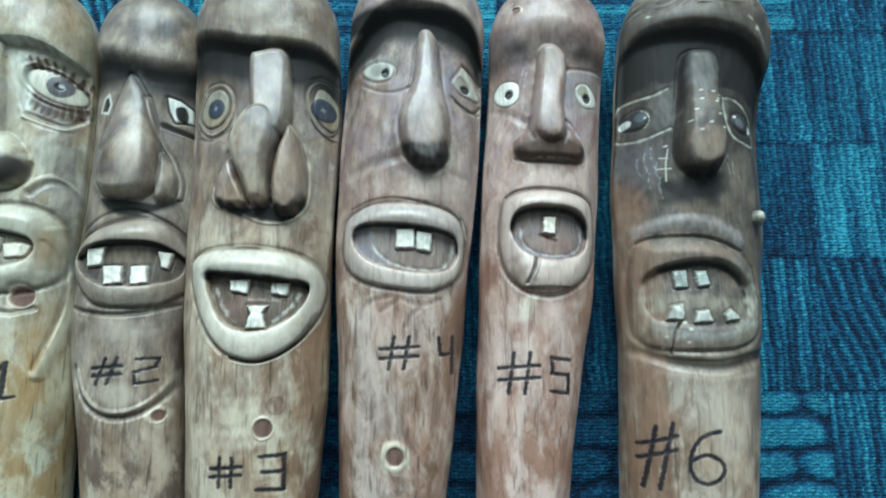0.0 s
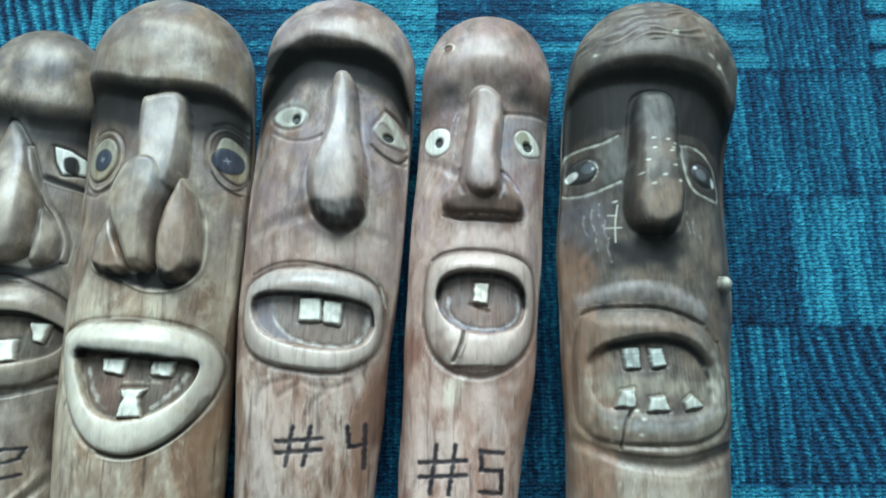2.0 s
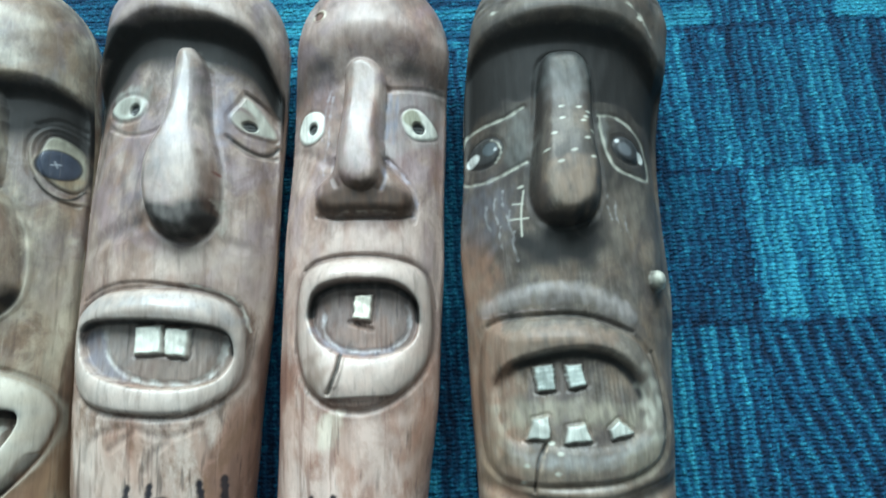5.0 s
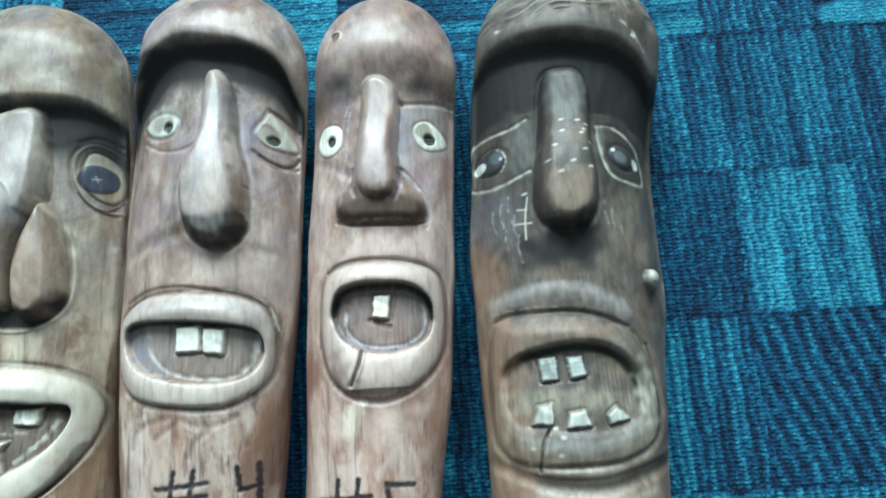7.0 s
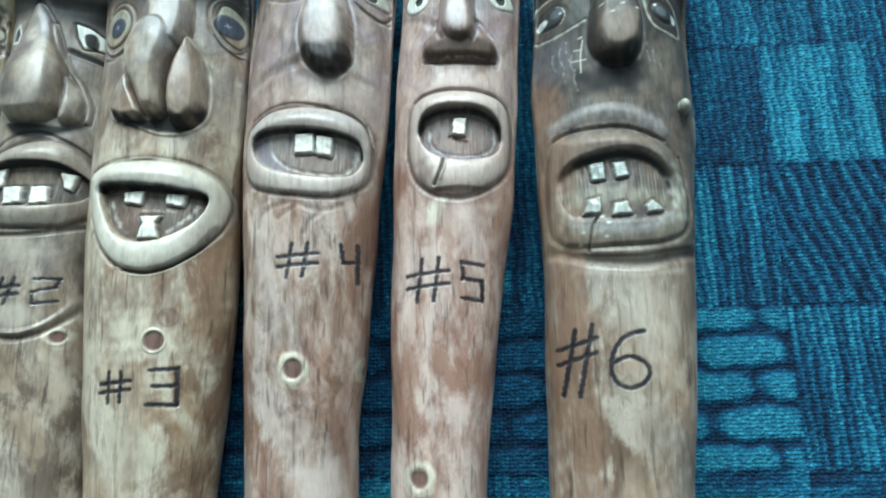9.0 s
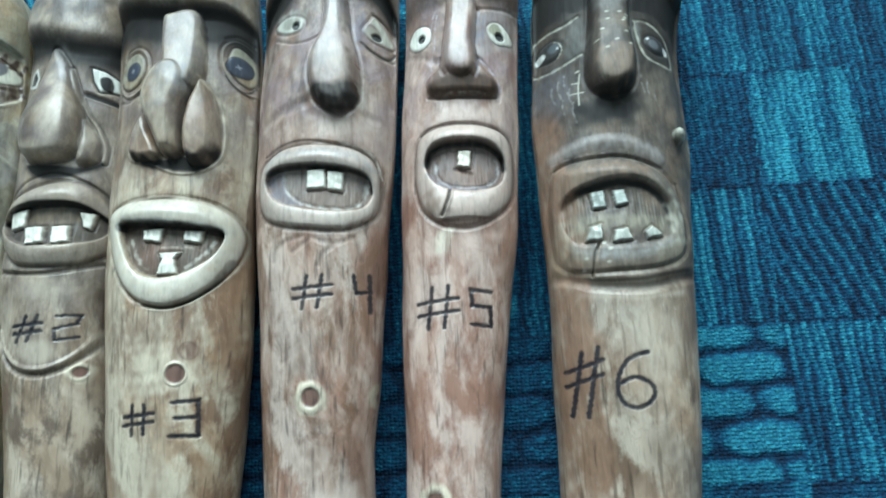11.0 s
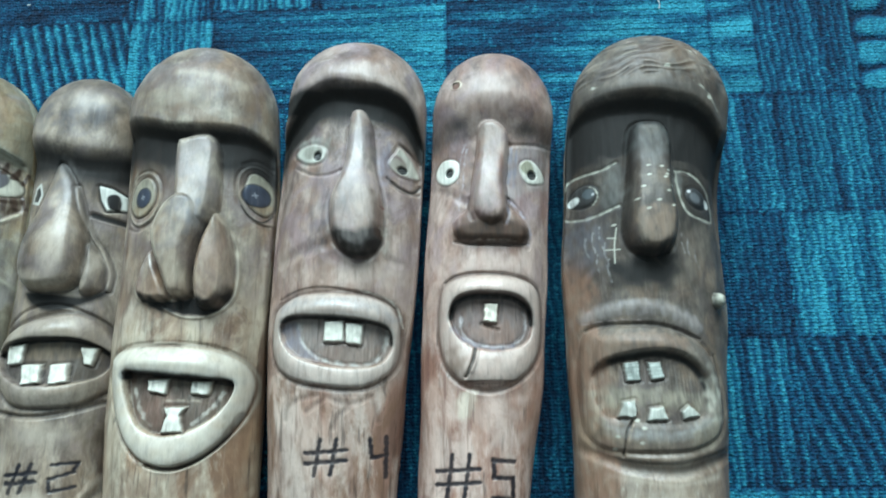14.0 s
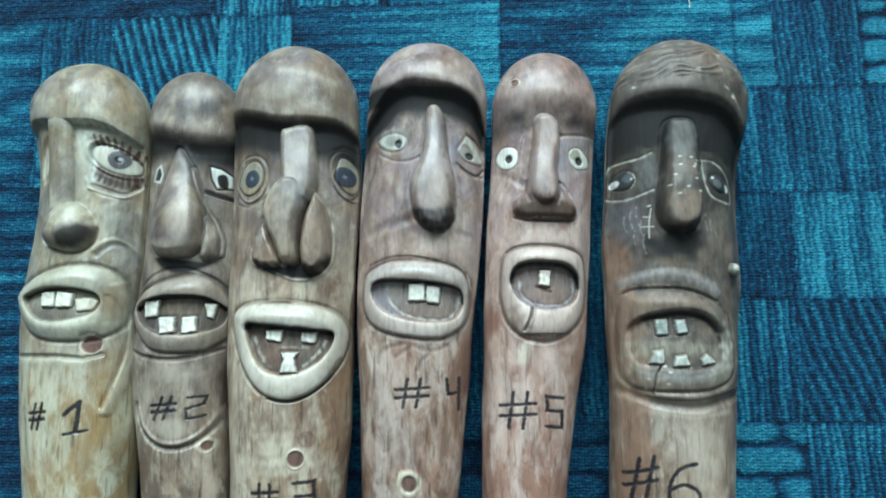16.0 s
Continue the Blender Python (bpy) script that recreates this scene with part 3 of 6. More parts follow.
def carpet():
    step = 1.1
    xs = np.concatenate([np.linspace(-ROOM_X * 1000, -345, 130)[:-1], np.arange(-345, 345, step), np.linspace(345, ROOM_X * 1000, 130)[1:]])
    ys = np.concatenate([np.linspace(ROOM_S * 1000, -160, 130)[:-1], np.arange(-160, 352, step), np.linspace(352, ROOM_N * 1000, 130)[1:]])
    X, Y = np.meshgrid(xs, ys)
    w = Weave(X, Y)
    w.patch(-400, 262, -168, 345, "bars", 0.16, 0.10)
    w.patch(-168, 262, -40, 345, "ribs", 0.48, 0.36)
    w.patch(-40, 278, 38, 345, "spots", 0.45, 0.42)
    w.patch(38, 270, 125, 345, "bars", 0.72, 0.14, slide=-0.25)
    w.patch(125, 268, 292, 345, "bars", 0.28, 0.18, slide=0.40)
    w.patch(292, 262, 400, 345, "ribs", 0.22, 0.14)
    w.patch(-240, 195, -163, 262, "zebra", 0.42, 0.34)
    w.patch(-163, 195, -110, 262, "ribs", 0.62, 0.26)
    w.patch(-110, 195, 38, 268, "bars", 0.20, 0.16, slide=0.55)
    w.patch(38, 195, 200, 270, "bars", 0.20, 0.18, slide=0.48)
    w.patch(200, 200, 227, 264, "bars", 0.62, 0.24)
    w.patch(227, 200, 286, 264, "ribs", 0.32, 0.24)
    w.patch(286, 200, 400, 262, "pebbles", 0.36, 0.36)
    w.patch(170, 127, 300, 200, "ribs", 0.44, 0.22, slide=-0.08)
    w.patch(300, 127, 400, 200, "ribs", 0.29, 0.20)
    w.patch(170, 56, 228, 127, "ribs", 0.28, 0.18)
    w.patch(228, 56, 290, 127, "ribs", 0.60, 0.22, lean=-4)
    w.patch(290, 56, 400, 127, "ribs", 0.25, 0.20)
    w.patch(150, -22, 226, 56, "ribs", 0.36, 0.28)
    w.patch(226, -22, 320, 56, "zebra", 0.28, 0.22)
    # yarn tone lowered here for the shade between the sticks
    w.patch(-130, -104, 160, -22, "pebbles", 0.17, 0.14)
    w.patch(160, -104, 225, -22, "pebbles", 0.36, 0.30)
    w.patch(225, -104, 290, -22, "ribs", 0.40, 0.28)
    w.patch(225, -160, 330, -104, "bars", 0.25, 0.2)
    w.patch(-345, 136, -292, 262, "bars", 0.60, 0.18, slide=-0.25)
    w.patch(-345, 60, -255, 136, "bars", 0.28, 0.20)
    # darker yarn stands in for shade beside the outermost stick
    w.patch(-345, -104, -240, 60, "bars", 0.20, 0.14)
    near = (np.abs(X) < 346) & (Y > -161) & (Y < 353)
    knit = np.sin(6.2832 * Y / 2.35) * np.sin(6.2832 * X / 4.3 + 1.0)
    Z = np.where(near, 0.75 * w.high + 0.30 * knit + 0.3 * wobble(X, Y, 18, 4) - 0.9, -0.9)
    co = np.stack([X, Y, Z], -1).reshape(-1, 3) / 1000
    me = mesh_of("carpet", co, grid_faces(len(ys), len(xs), False), carpet_pile())
    store(me, "tone", np.clip(w.tone + 0.05 * knit, 0, 1).ravel())
    tagged(new("carpet", me), "blue patchwork carpet of low ribbed pile", "carpet", kind="structure")


def slab(name, label, x0, y0, z0, x1, y1, z1, material):
    bm = bmesh.new()
    bmesh.ops.create_cube(bm, size=1)
    bmesh.ops.transform(bm, matrix=Matrix.LocRotScale(((x0 + x1) / 2, (y0 + y1) / 2, (z0 + z1) / 2), None, (x1 - x0, y1 - y0, z1 - z0)), verts=bm.verts)
    me = bpy.data.meshes.new(name)
    bm.to_mesh(me)
    bm.free()
    me.materials.append(material)
    return tagged(new(name, me), label, "wall" if "wall" in name else name, kind="structure")


carpet()
wall_paint, ceiling_paint = plaster("wall_paint", (0.20, 0.21, 0.21)), plaster("ceiling_paint", (0.45, 0.46, 0.45))
slab("wall_west", "plain painted wall", -ROOM_X - 0.1, ROOM_S, -0.05, -ROOM_X, ROOM_N, ROOM_H, wall_paint)
slab("wall_east", "plain painted wall", ROOM_X, ROOM_S, -0.05, ROOM_X + 0.1, ROOM_N, ROOM_H, wall_paint)
slab("wall_south", "plain painted wall", -ROOM_X - 0.1, ROOM_S - 0.1, -0.05, ROOM_X + 0.1, ROOM_S, ROOM_H, wall_paint)
slab("ceiling", "plain white ceiling", -ROOM_X - 0.1, ROOM_S - 0.1, ROOM_H, ROOM_X + 0.1, ROOM_N + 0.1, ROOM_H + 0.1, ceiling_paint)


def north_wall():
    """The wall with the window's opening cut through it."""
    bm = bmesh.new()
    for x0, x1, z0, z1 in ((-ROOM_X - 0.1, WIN_X0, -0.05, ROOM_H), (WIN_X1, ROOM_X + 0.1, -0.05, ROOM_H),
                           (WIN_X0, WIN_X1, -0.05, WIN_Z0), (WIN_X0, WIN_X1, WIN_Z1, ROOM_H)):
        m = Matrix.LocRotScale(((x0 + x1) / 2, ROOM_N + 0.05, (z0 + z1) / 2), None, (x1 - x0, 0.1, z1 - z0))
        bmesh.ops.create_cube(bm, size=1, matrix=m)
    me = bpy.data.meshes.new("wall_north")
    bm.to_mesh(me)
    bm.free()
    me.materials.append(wall_paint)
    tagged(new("wall_north", me), "plain painted wall with a window opening", "wall", kind="structure")


north_wall()


# ---- the six carved sticks ----
def washed(c, low, high):
    c.wash = np.maximum(c.wash, smooth(low, high, c.y + 4 * wobble(c.x, c.y, 24, 11)))


def carve_one(c):
    washed(c, -5, 40)
    c.brow([(-280, 156), (-253, 164), (-242, 163), (-226, 162), (-214, 162), (-204, 159), (-197, 155), (-190, 151)], 6.0, 0.55, 110, soft=3.0, burn_shade=0.4, reach=3)
    c.wipe_sheen(c.curl((-243, 161), (-226, 160), (-214, 160), (-204, 157), (-194, 151)) - 0.6, 0.9, 2.5)
    # long nose with a ball at its end
    c.dome(c.taper(-236, 162, 8.5, -232, 110, 9), 7, -4.5, 0.5)
    ball = c.blob((-241.6, 92.4), (-240.2, 104.4), (-231.6, 111.9), (-221.7, 112.6), (-213.6, 105.5), (-210.3, 96.1), (-212.2, 87.6), (-218.5, 83.0), (-227.5, 83.0), (-237.2, 86.4))
    c.nose(ball, 11, -4.5, 4.0, 6.0, 108, 92, 0.6)
    c.groove(np.abs(ball - 0.5) + 8 * smooth(96, 106, c.y), 1.3, 1.2, 0.5)
    c.burn_shade(c.blob((-226.9, 94.3), (-216.3, 98.9), (-210.6, 96.4), (-211.9, 87.3), (-219.4, 83.6), (-228.9, 85.3)) + 0.8 * wobble(c.x, c.y, 9, 12), 0.8, 6)
    c.wipe_sheen(c.shape(-226.4, 106.6, 10, 6), 0.6, 8)
    c.wipe_sheen(c.curl((-211, 108), (-208, 97), (-210, 87), (-217, 79)) - 0.5, 0.85, 2.0)
    c.burn_shade(c.shape(-225, 118, 5, 14), 0.35, 8)
    c.burn_shade(c.shape(-247, 110, 8, 26), 0.3, 12)
    c.burn_shade(c.shape(-196, 98, 10, 10), 0.25, 10)
    # lashed eye
    e = c.shape(-204, 138, 15, 17, 20)
    c.push(e, -2.0, 4)
    rim = c.curl((-216, 122), (-206, 119), (-198, 118), (-193, 124))
    c.ridge(rim, 1.6, 1.1)
    c.wipe_sheen(rim - 0.5, 0.9, 2.0)
    c.groove(c.curl((-215, 124.5), (-206, 121.5), (-199, 120.5), (-195, 126)), 1.4, 1.0, 0.45)
    c.wipe_sheen(c.shape(-220, 141, 5, 17), 0.9, 6)
    c.colour(c.shape(-204, 131.5, 12, 5, 7, turn=-20) + 1.8 * wobble(c.x, c.y, 5, 8), LASH, 0.6, 3.0)
    c.eyeball(-205.5, 141.5, 13, 7.4, 1.0, EYE_WHITE, 5.3, 2.0, 2.4, 0.2, -27, 0.5, 2, (0.075, 0.07, 0.085))
    c.glint(-202.6, 142.6, 1.3)
    for (x0, y0), (x1, y1), count, reach in (((-217, 150.5), (-194, 142), 9, (-0.4, 5.2)), ((-213, 135), (-193.5, 134), 9, (-0.6, -6.0))):
        for k in range(count):
            f = k / (count - 1)
            px, py = x0 + (x1 - x0) * f, y0 + (y1 - y0) * f + (3.0 if reach[1] > 0 else -3.6) * math.sin(math.pi * f)
            slant = reach[0] + (f - 0.5) * 4.0
            c.colour(c.line((px, py), (px + slant, py + reach[1])) - 0.7 - 0.5 * smooth(py + reach[1], py, c.y) if reach[1] > 0 else c.line((px, py), (px + slant, py + reach[1])) - 0.7 - 0.5 * smooth(py + reach[1], py, c.y), LASH, 0.95, 0.9)
    c.colour(c.line((-220, 156), (-216, 152), (-211, 152.5)) - 0.7, LASH, 0.92, 1.0)
    c.wipe_sheen(c.shape(-207, 105, 6, 8) + 3 * wobble(c.x, c.y, 8, 53), 0.7, 6)
    c.wipe_sheen(c.shape(-228, 108, 9, 6) + 3 * wobble(c.x, c.y, 8, 54), 0.8, 8)
    # eye seen edge on
    c.push(c.shape(-247, 141, 5, 14), -2.0, 2)
    c.colour(c.shape(-249, 141, 2.6, 9), EYE_WHITE, 0.8, 1)
    # cheek line and mouth
    c.groove(c.bend((-209, 81), (-200, 88), (-192, 80)), 2.2, 0.9, 0.35)
    c.ridge(c.bend((-210, 84), (-200, 91), (-191, 83)), 2.4, 0.6)
    c.wipe_sheen(c.bend((-209, 84), (-200, 91), (-191, 83)) - 0.4, 0.7, 2.0)
    outer = c.blob((-260.9, 56.6), (-246.7, 66.4), (-231.2, 72.5), (-216.1, 74.8), (-203.3, 72.7), (-196.7, 67.2), (-194.0, 58.1), (-194.1, 46.7), (-196.6, 36.4), (-204.3, 31.6), (-219.7, 29.6), (-237.9, 32.3), (-249.6, 41.5))
    inner = c.blob((-247.5, 55.0), (-236.0, 59.9), (-220.2, 60.5), (-207.3, 58.0), (-203.8, 52.3), (-207.5, 45.8), (-220.9, 41.5), (-233.5, 41.6), (-243.3, 47.4))
    c.lips(outer, inner, 2.6, 4.2, (0.52, 0.51, 0.41), 0.4, 0.7, slope=(44, 60, 0.3), inside=0.5)
    # shade of the upper lip, painted along the opening
    c.burn_shade(c.curl((-246.7, 55.6), (-235.2, 59.5), (-220.1, 60.2), (-207.2, 57.4)) - 1.0, 0.9, 2.5)
    c.wipe_sheen(c.curl((-245.4, 65.1), (-230.8, 70.6), (-215.9, 72.9), (-203.1, 70.8), (-196.7, 65.6)) - 1.2, 0.8, 3)
    c.peg(2.4, (-236.8, 58.0), (-228.4, 58.7), (-227.2, 49.4), (-235.1, 49.6), rgb=(0.66, 0.66, 0.55))
    c.peg(2.4, (-227.5, 59.0), (-217.5, 57.4), (-218.0, 49.3), (-226.5, 49.1), rgb=(0.66, 0.66, 0.55))
    c.peg(1.2, (-217.1, 54.0), (-209.5, 55.4), (-204.8, 53.5), (-207.0, 47.7), (-214.8, 46.7), rgb=(0.46, 0.43, 0.33), outline=0.6)
    c.stain(c.shape(-200.7, 50.7, 5, 12), OCHRE, 0.5, 6)
    c.stain(c.shape(-233.0, 37.0, 12, 4), SLATE, 0.35, 6)
    c.colour(c.shape(-199, 53, 4, 9), AMBER, 0.5, 4)
    c.groove(c.line((-252, 21), (-224, 21), (-210, 19.5), (-202, 22)), 1.8, 1.6, 0.3)
    c.wipe_sheen(c.line((-252, 18), (-224, 18.5), (-210, 17)) - 1.0, 0.8, 3)
    c.knot(-207, 27.5, 4.8, 1.2)
    c.groove(c.shape(-207, 27.5, 4.2, 4.6), 3, 1.5, 0.7)
    c.ridge(c.bend((-197, 62), (-190, 30), (-197, -11)), 4.0, 2.2)
    c.wipe_sheen(c.bend((-197, 62), (-190, 30), (-197, -11)) - 1.0, 0.8, 3)
    c.groove(c.bend((-200, 56), (-193, 30), (-199, -8)), 1.5, 1.1, 0.2)
    c.stain(c.blob((-226.8, 158.2), (-218.5, 157.8), (-215.4, 146.0), (-214.4, 128.5), (-217.6, 121.3), (-220.2, 137.7), (-224.1, 149.2)), (0.62, 0.65, 0.57), 0.7, 3)
    c.stain(c.curl((-241.9, 162.6), (-225.1, 162.4), (-207.0, 160.9), (-195.3, 154.3)) - 1.3, (0.60, 0.62, 0.53), 0.7, 3)
    c.stain(c.curl((-211.7, 131.9), (-203.9, 126.1), (-194.6, 126.5), (-191.9, 134.2)) - 1.8, LASH, 0.55, 2.5)
    c.stain(c.shape(-233.5, 150.1, 5, 18), (0.26, 0.22, 0.155), 0.5, 7)
    c.burn_shade(c.shape(-232.1, 127.4, 8, 6), 0.35, 8)
    c.stain(c.shape(-200.2, 104.4, 9, 9) + 2 * wobble(c.x, c.y, 7, 13), SLATE, 0.4, 8)
    c.stain(c.shape(-199.8, 179.3, 6, 9), (0.34, 0.22, 0.12), 0.5, 8)
    c.stain(c.curl((-209.0, 81.0), (-200.4, 85.2), (-193.2, 78.9)) - 2.5, SLATE, 0.35, 5)
    c.burn_shade(c.shape(-233.6, 72.3, 9, 4), 0.4, 7)
    c.hash_mark(-233, -13, 10.5, 14, 0.2)
    c.mark(1.2, (-210, -22), (-209, -5), (-216.5, -12))
    c.mark(0.9, (-216, -23), (-205, -21))


def carve_two(c):
    washed(c, -20, 20)
    c.brow([(-200, 161), (-179, 156), (-163, 151), (-149, 149), (-132, 152)], 5.5, 0.6, 100, soft=11, burn_shade=0.9, reach=13)
    for p, rx, ry in (((-160.1, 171.1), 9, 6), ((-145.7, 174.6), 4, 7), ((-176.5, 175.8), 5, 8)):
        c.stain(c.shape(*p, rx, ry), SLATE, 0.55, 6)
    c.wipe_sheen(c.shape(-175.5, 168.6, 6, 5), 0.7, 5)
    c.wipe_sheen(c.shape(-153.4, 184.6, 12, 5), 0.5, 8)
    # wedge nose with a side lobe
    c.nose(c.blob((-146.2, 105.1), (-142.6, 100.7), (-139.0, 94.8), (-137.6, 87.8), (-139.4, 80.8), (-144.1, 77.5), (-147.7, 80.4), (-146.9, 91.9)), 5, -4, 0.5, 2.5, 100, 85)
    d = c.blob((-164.2, 148.2), (-158.9, 142.3), (-154.0, 133.1), (-149.6, 119.6), (-146.6, 106.7), (-146.0, 93.6), (-147.3, 85.3), (-151.9, 80.7), (-161.4, 79.1), (-171.3, 80.4), (-177.6, 86.6), (-179.5, 100.0), (-177.0, 113.0), (-172.5, 125.9), (-168.4, 139.0))
    c.nose(d, 5.5, -4.5, -2.5, 5.5, 142, 95)
    c.push(c.shape(-159.6, 94.3, 13, 24, 12), 2.2, 16)
    c.groove(np.abs(d - 0.4), 1.2, 0.8, 0.6)
    c.clean(d + 2.5, 0.85, 4)
    c.halo(d, 7, 0.55)
    c.stain(c.shape(-160.8, 138.8, 6, 10), (0.20, 0.19, 0.185), 0.5, 6)
    # highlights down the nose, painted pale
    c.wipe_sheen(c.shape(-161.9, 127.8, 3.2, 5), 0.8, 4)
    c.wipe_sheen(c.shape(-156.3, 99.3, 6, 16), 0.6, 8)
    c.wipe_sheen(c.shape(-165.4, 85.5, 8, 3.5), 0.8, 5)
    c.stain(c.shape(-173.6, 99.5, 3, 14), SLATE, 0.35, 5)
    fold = c.curl((-154.5, 135.1), (-150.7, 122.7), (-145.7, 109.5), (-141.1, 101.6), (-137.6, 91.8), (-137.6, 81.1))
    c.groove(np.abs(fold - 1.2), 0.9, 0.8, 0.5)
    c.ridge(fold, 1.1, 0.8)
    c.wipe_sheen(fold - 0.5, 0.75, 1.4)
    c.wipe_sheen(c.shape(-143.5, 90.7, 2.5, 9, turn=-12), 0.65, 4)
    # underside of the nose: stain and its shade in one dark patch
    c.burn_shade(c.blob((-175.1, 79.9), (-158.2, 78.5), (-145.3, 77.4), (-137.6, 82.5), (-139.1, 76.9), (-154.4, 69.7), (-167.3, 71.7)), 0.95, 4)
    # eyes
    c.burn_shade(c.shape(-147.3, 134.9, 1.5, 8), 0.6, 3)
    e = c.blob((-145.2, 136.6), (-140.0, 135.8), (-135.1, 132.8), (-134.7, 125.4), (-141.4, 123.6), (-144.0, 129.1), round=False)
    c.groove(np.abs(e - 0.6), 1.0, 0.8, 0.9)
    c.colour(e, (0.74, 0.76, 0.70), 1.0, 0.8)
    c.push(e, 0.5, 1.2)
    c.colour(c.blob((-141.3, 131.7), (-138.0, 133.1), (-136.5, 129.2), (-136.9, 124.6), (-139.9, 124.7), (-141.3, 127.7)), PUPIL, 1.0, 0.7)
    c.groove(c.curl((-146.4, 120.4), (-140.4, 118.9), (-134.3, 117.9)) - 0.6, 1.6, 1.2, 0.9)
    c.ridge(c.curl((-146.9, 118.6), (-141.0, 116.7), (-134.6, 115.7)), 1.0, 0.4)
    e = c.blob((-182.7, 128.5), (-180.6, 136.5), (-176.5, 138.8), (-174.1, 132.1), (-176.3, 126.3), round=False)
    c.colour(e, (0.60, 0.61, 0.56), 0.95, 0.8)
    c.colour(e + 1.4, PUPIL, 1.0, 0.8)
    c.burn_shade(c.line((-173.8, 137.8), (-172.1, 122.5)) - 0.5, 0.6, 2)
    # lips and four teeth
    c.groove(c.bend((-190, 58), (-160, 73), (-134, 61)), 1.3, 1.0, 0.3)
    outer = c.blob((-192.8, 45.4), (-185.1, 56.9), (-169.8, 64.3), (-151.4, 68.6), (-140.3, 66.3), (-133.9, 57.9), (-127.7, 39.7), (-135.5, 28.7), (-143.3, 23.8), (-156.6, 22.6), (-171.2, 24.4), (-181.9, 32.9))
    inner = c.blob((-185.9, 49.8), (-172.4, 54.5), (-155.9, 55.7), (-142.3, 54.8), (-134.0, 49.0), (-134.7, 39.9), (-141.3, 35.4), (-154.3, 33.7), (-168.5, 34.6), (-180.8, 41.1))
    c.lips(outer, inner, 2.4, 4.6, None, wear_sheen=0.35, slope=(28, 48, 0.25), inside=0.6)
    # upper lip's shade darkened onto the top of the opening
    c.burn_shade(c.curl((-185.0, 48.8), (-172.3, 53.9), (-155.9, 55.4), (-142.3, 54.5), (-134.1, 48.7)) - 1.6, 0.97, 2.2)
    c.wipe_sheen(c.curl((-178.2, 35.4), (-166.3, 29.4), (-151.1, 27.3), (-136.7, 33.4)) - 1.5, 0.5, 4)
    c.wipe_sheen(c.curl((-177.0, 59.0), (-153.7, 64.0), (-138.1, 60.5)) - 1.0, 0.45, 4)
    c.stain(c.shape(-155.4, 48.8, 14, 4), OCHRE, 0.45, 4)
    c.peg(2.2, (-179.8, 52.8), (-168.6, 53.9), (-169.9, 43.9), (-178.7, 43.5))
    c.peg(2.0, (-143.9, 52.2), (-137.6, 51.8), (-139.1, 42.7), (-142.2, 43.8))
    c.peg(3.0, (-168.5, 43.6), (-158.5, 43.7), (-157.6, 34.5), (-166.0, 33.7))
    c.peg(3.0, (-154.4, 43.6), (-147.2, 44.1), (-145.9, 34.9), (-153.7, 33.7))
    c.groove(c.bend((-189, 24), (-160, 19), (-135, 25)), 1.6, 1.8, 0.6)
    # rounded chin under the number
    chin = c.shape(-156.5, -2, 24, 14, 28.5, 3, 2.1)
    c.ridge(np.abs(chin + 1.2) + 12 * smooth(-10, 4, c.y), 2.0, 0.9)
    c.groove(np.abs(chin - 0.8) + 12 * smooth(-8, 6, c.y), 1.8, 1.8, 0.5)
    c.wipe_sheen(np.abs(chin + 1.2) - 0.4 + 12 * smooth(-10, 4, c.y), 0.6, 1.6)
    c.wipe_sheen(c.shape(-156.8, -20.9, 8, 6), 0.8, 5)
    c.wipe_sheen(c.shape(-156.0, 11.3, 14, 5), 0.55, 6)
    c.hash_mark(-162.5, -9, 14, 12.5, 0.35)
    for s in (((-149, -3), (-140, -2.6)), ((-140, -2.6), (-141.5, -7)), ((-150, -9.5), (-141.5, -7)), ((-150, -9.5), (-149, -15)), ((-149, -15), (-140.5, -13.5))):
        c.mark(0.75, *s)
    c.knot(-139, -31, 2.6, 2.0)
    c.stain(c.shape(-174.0, -42.5, 4, 8), KNOT, 0.7, 4)


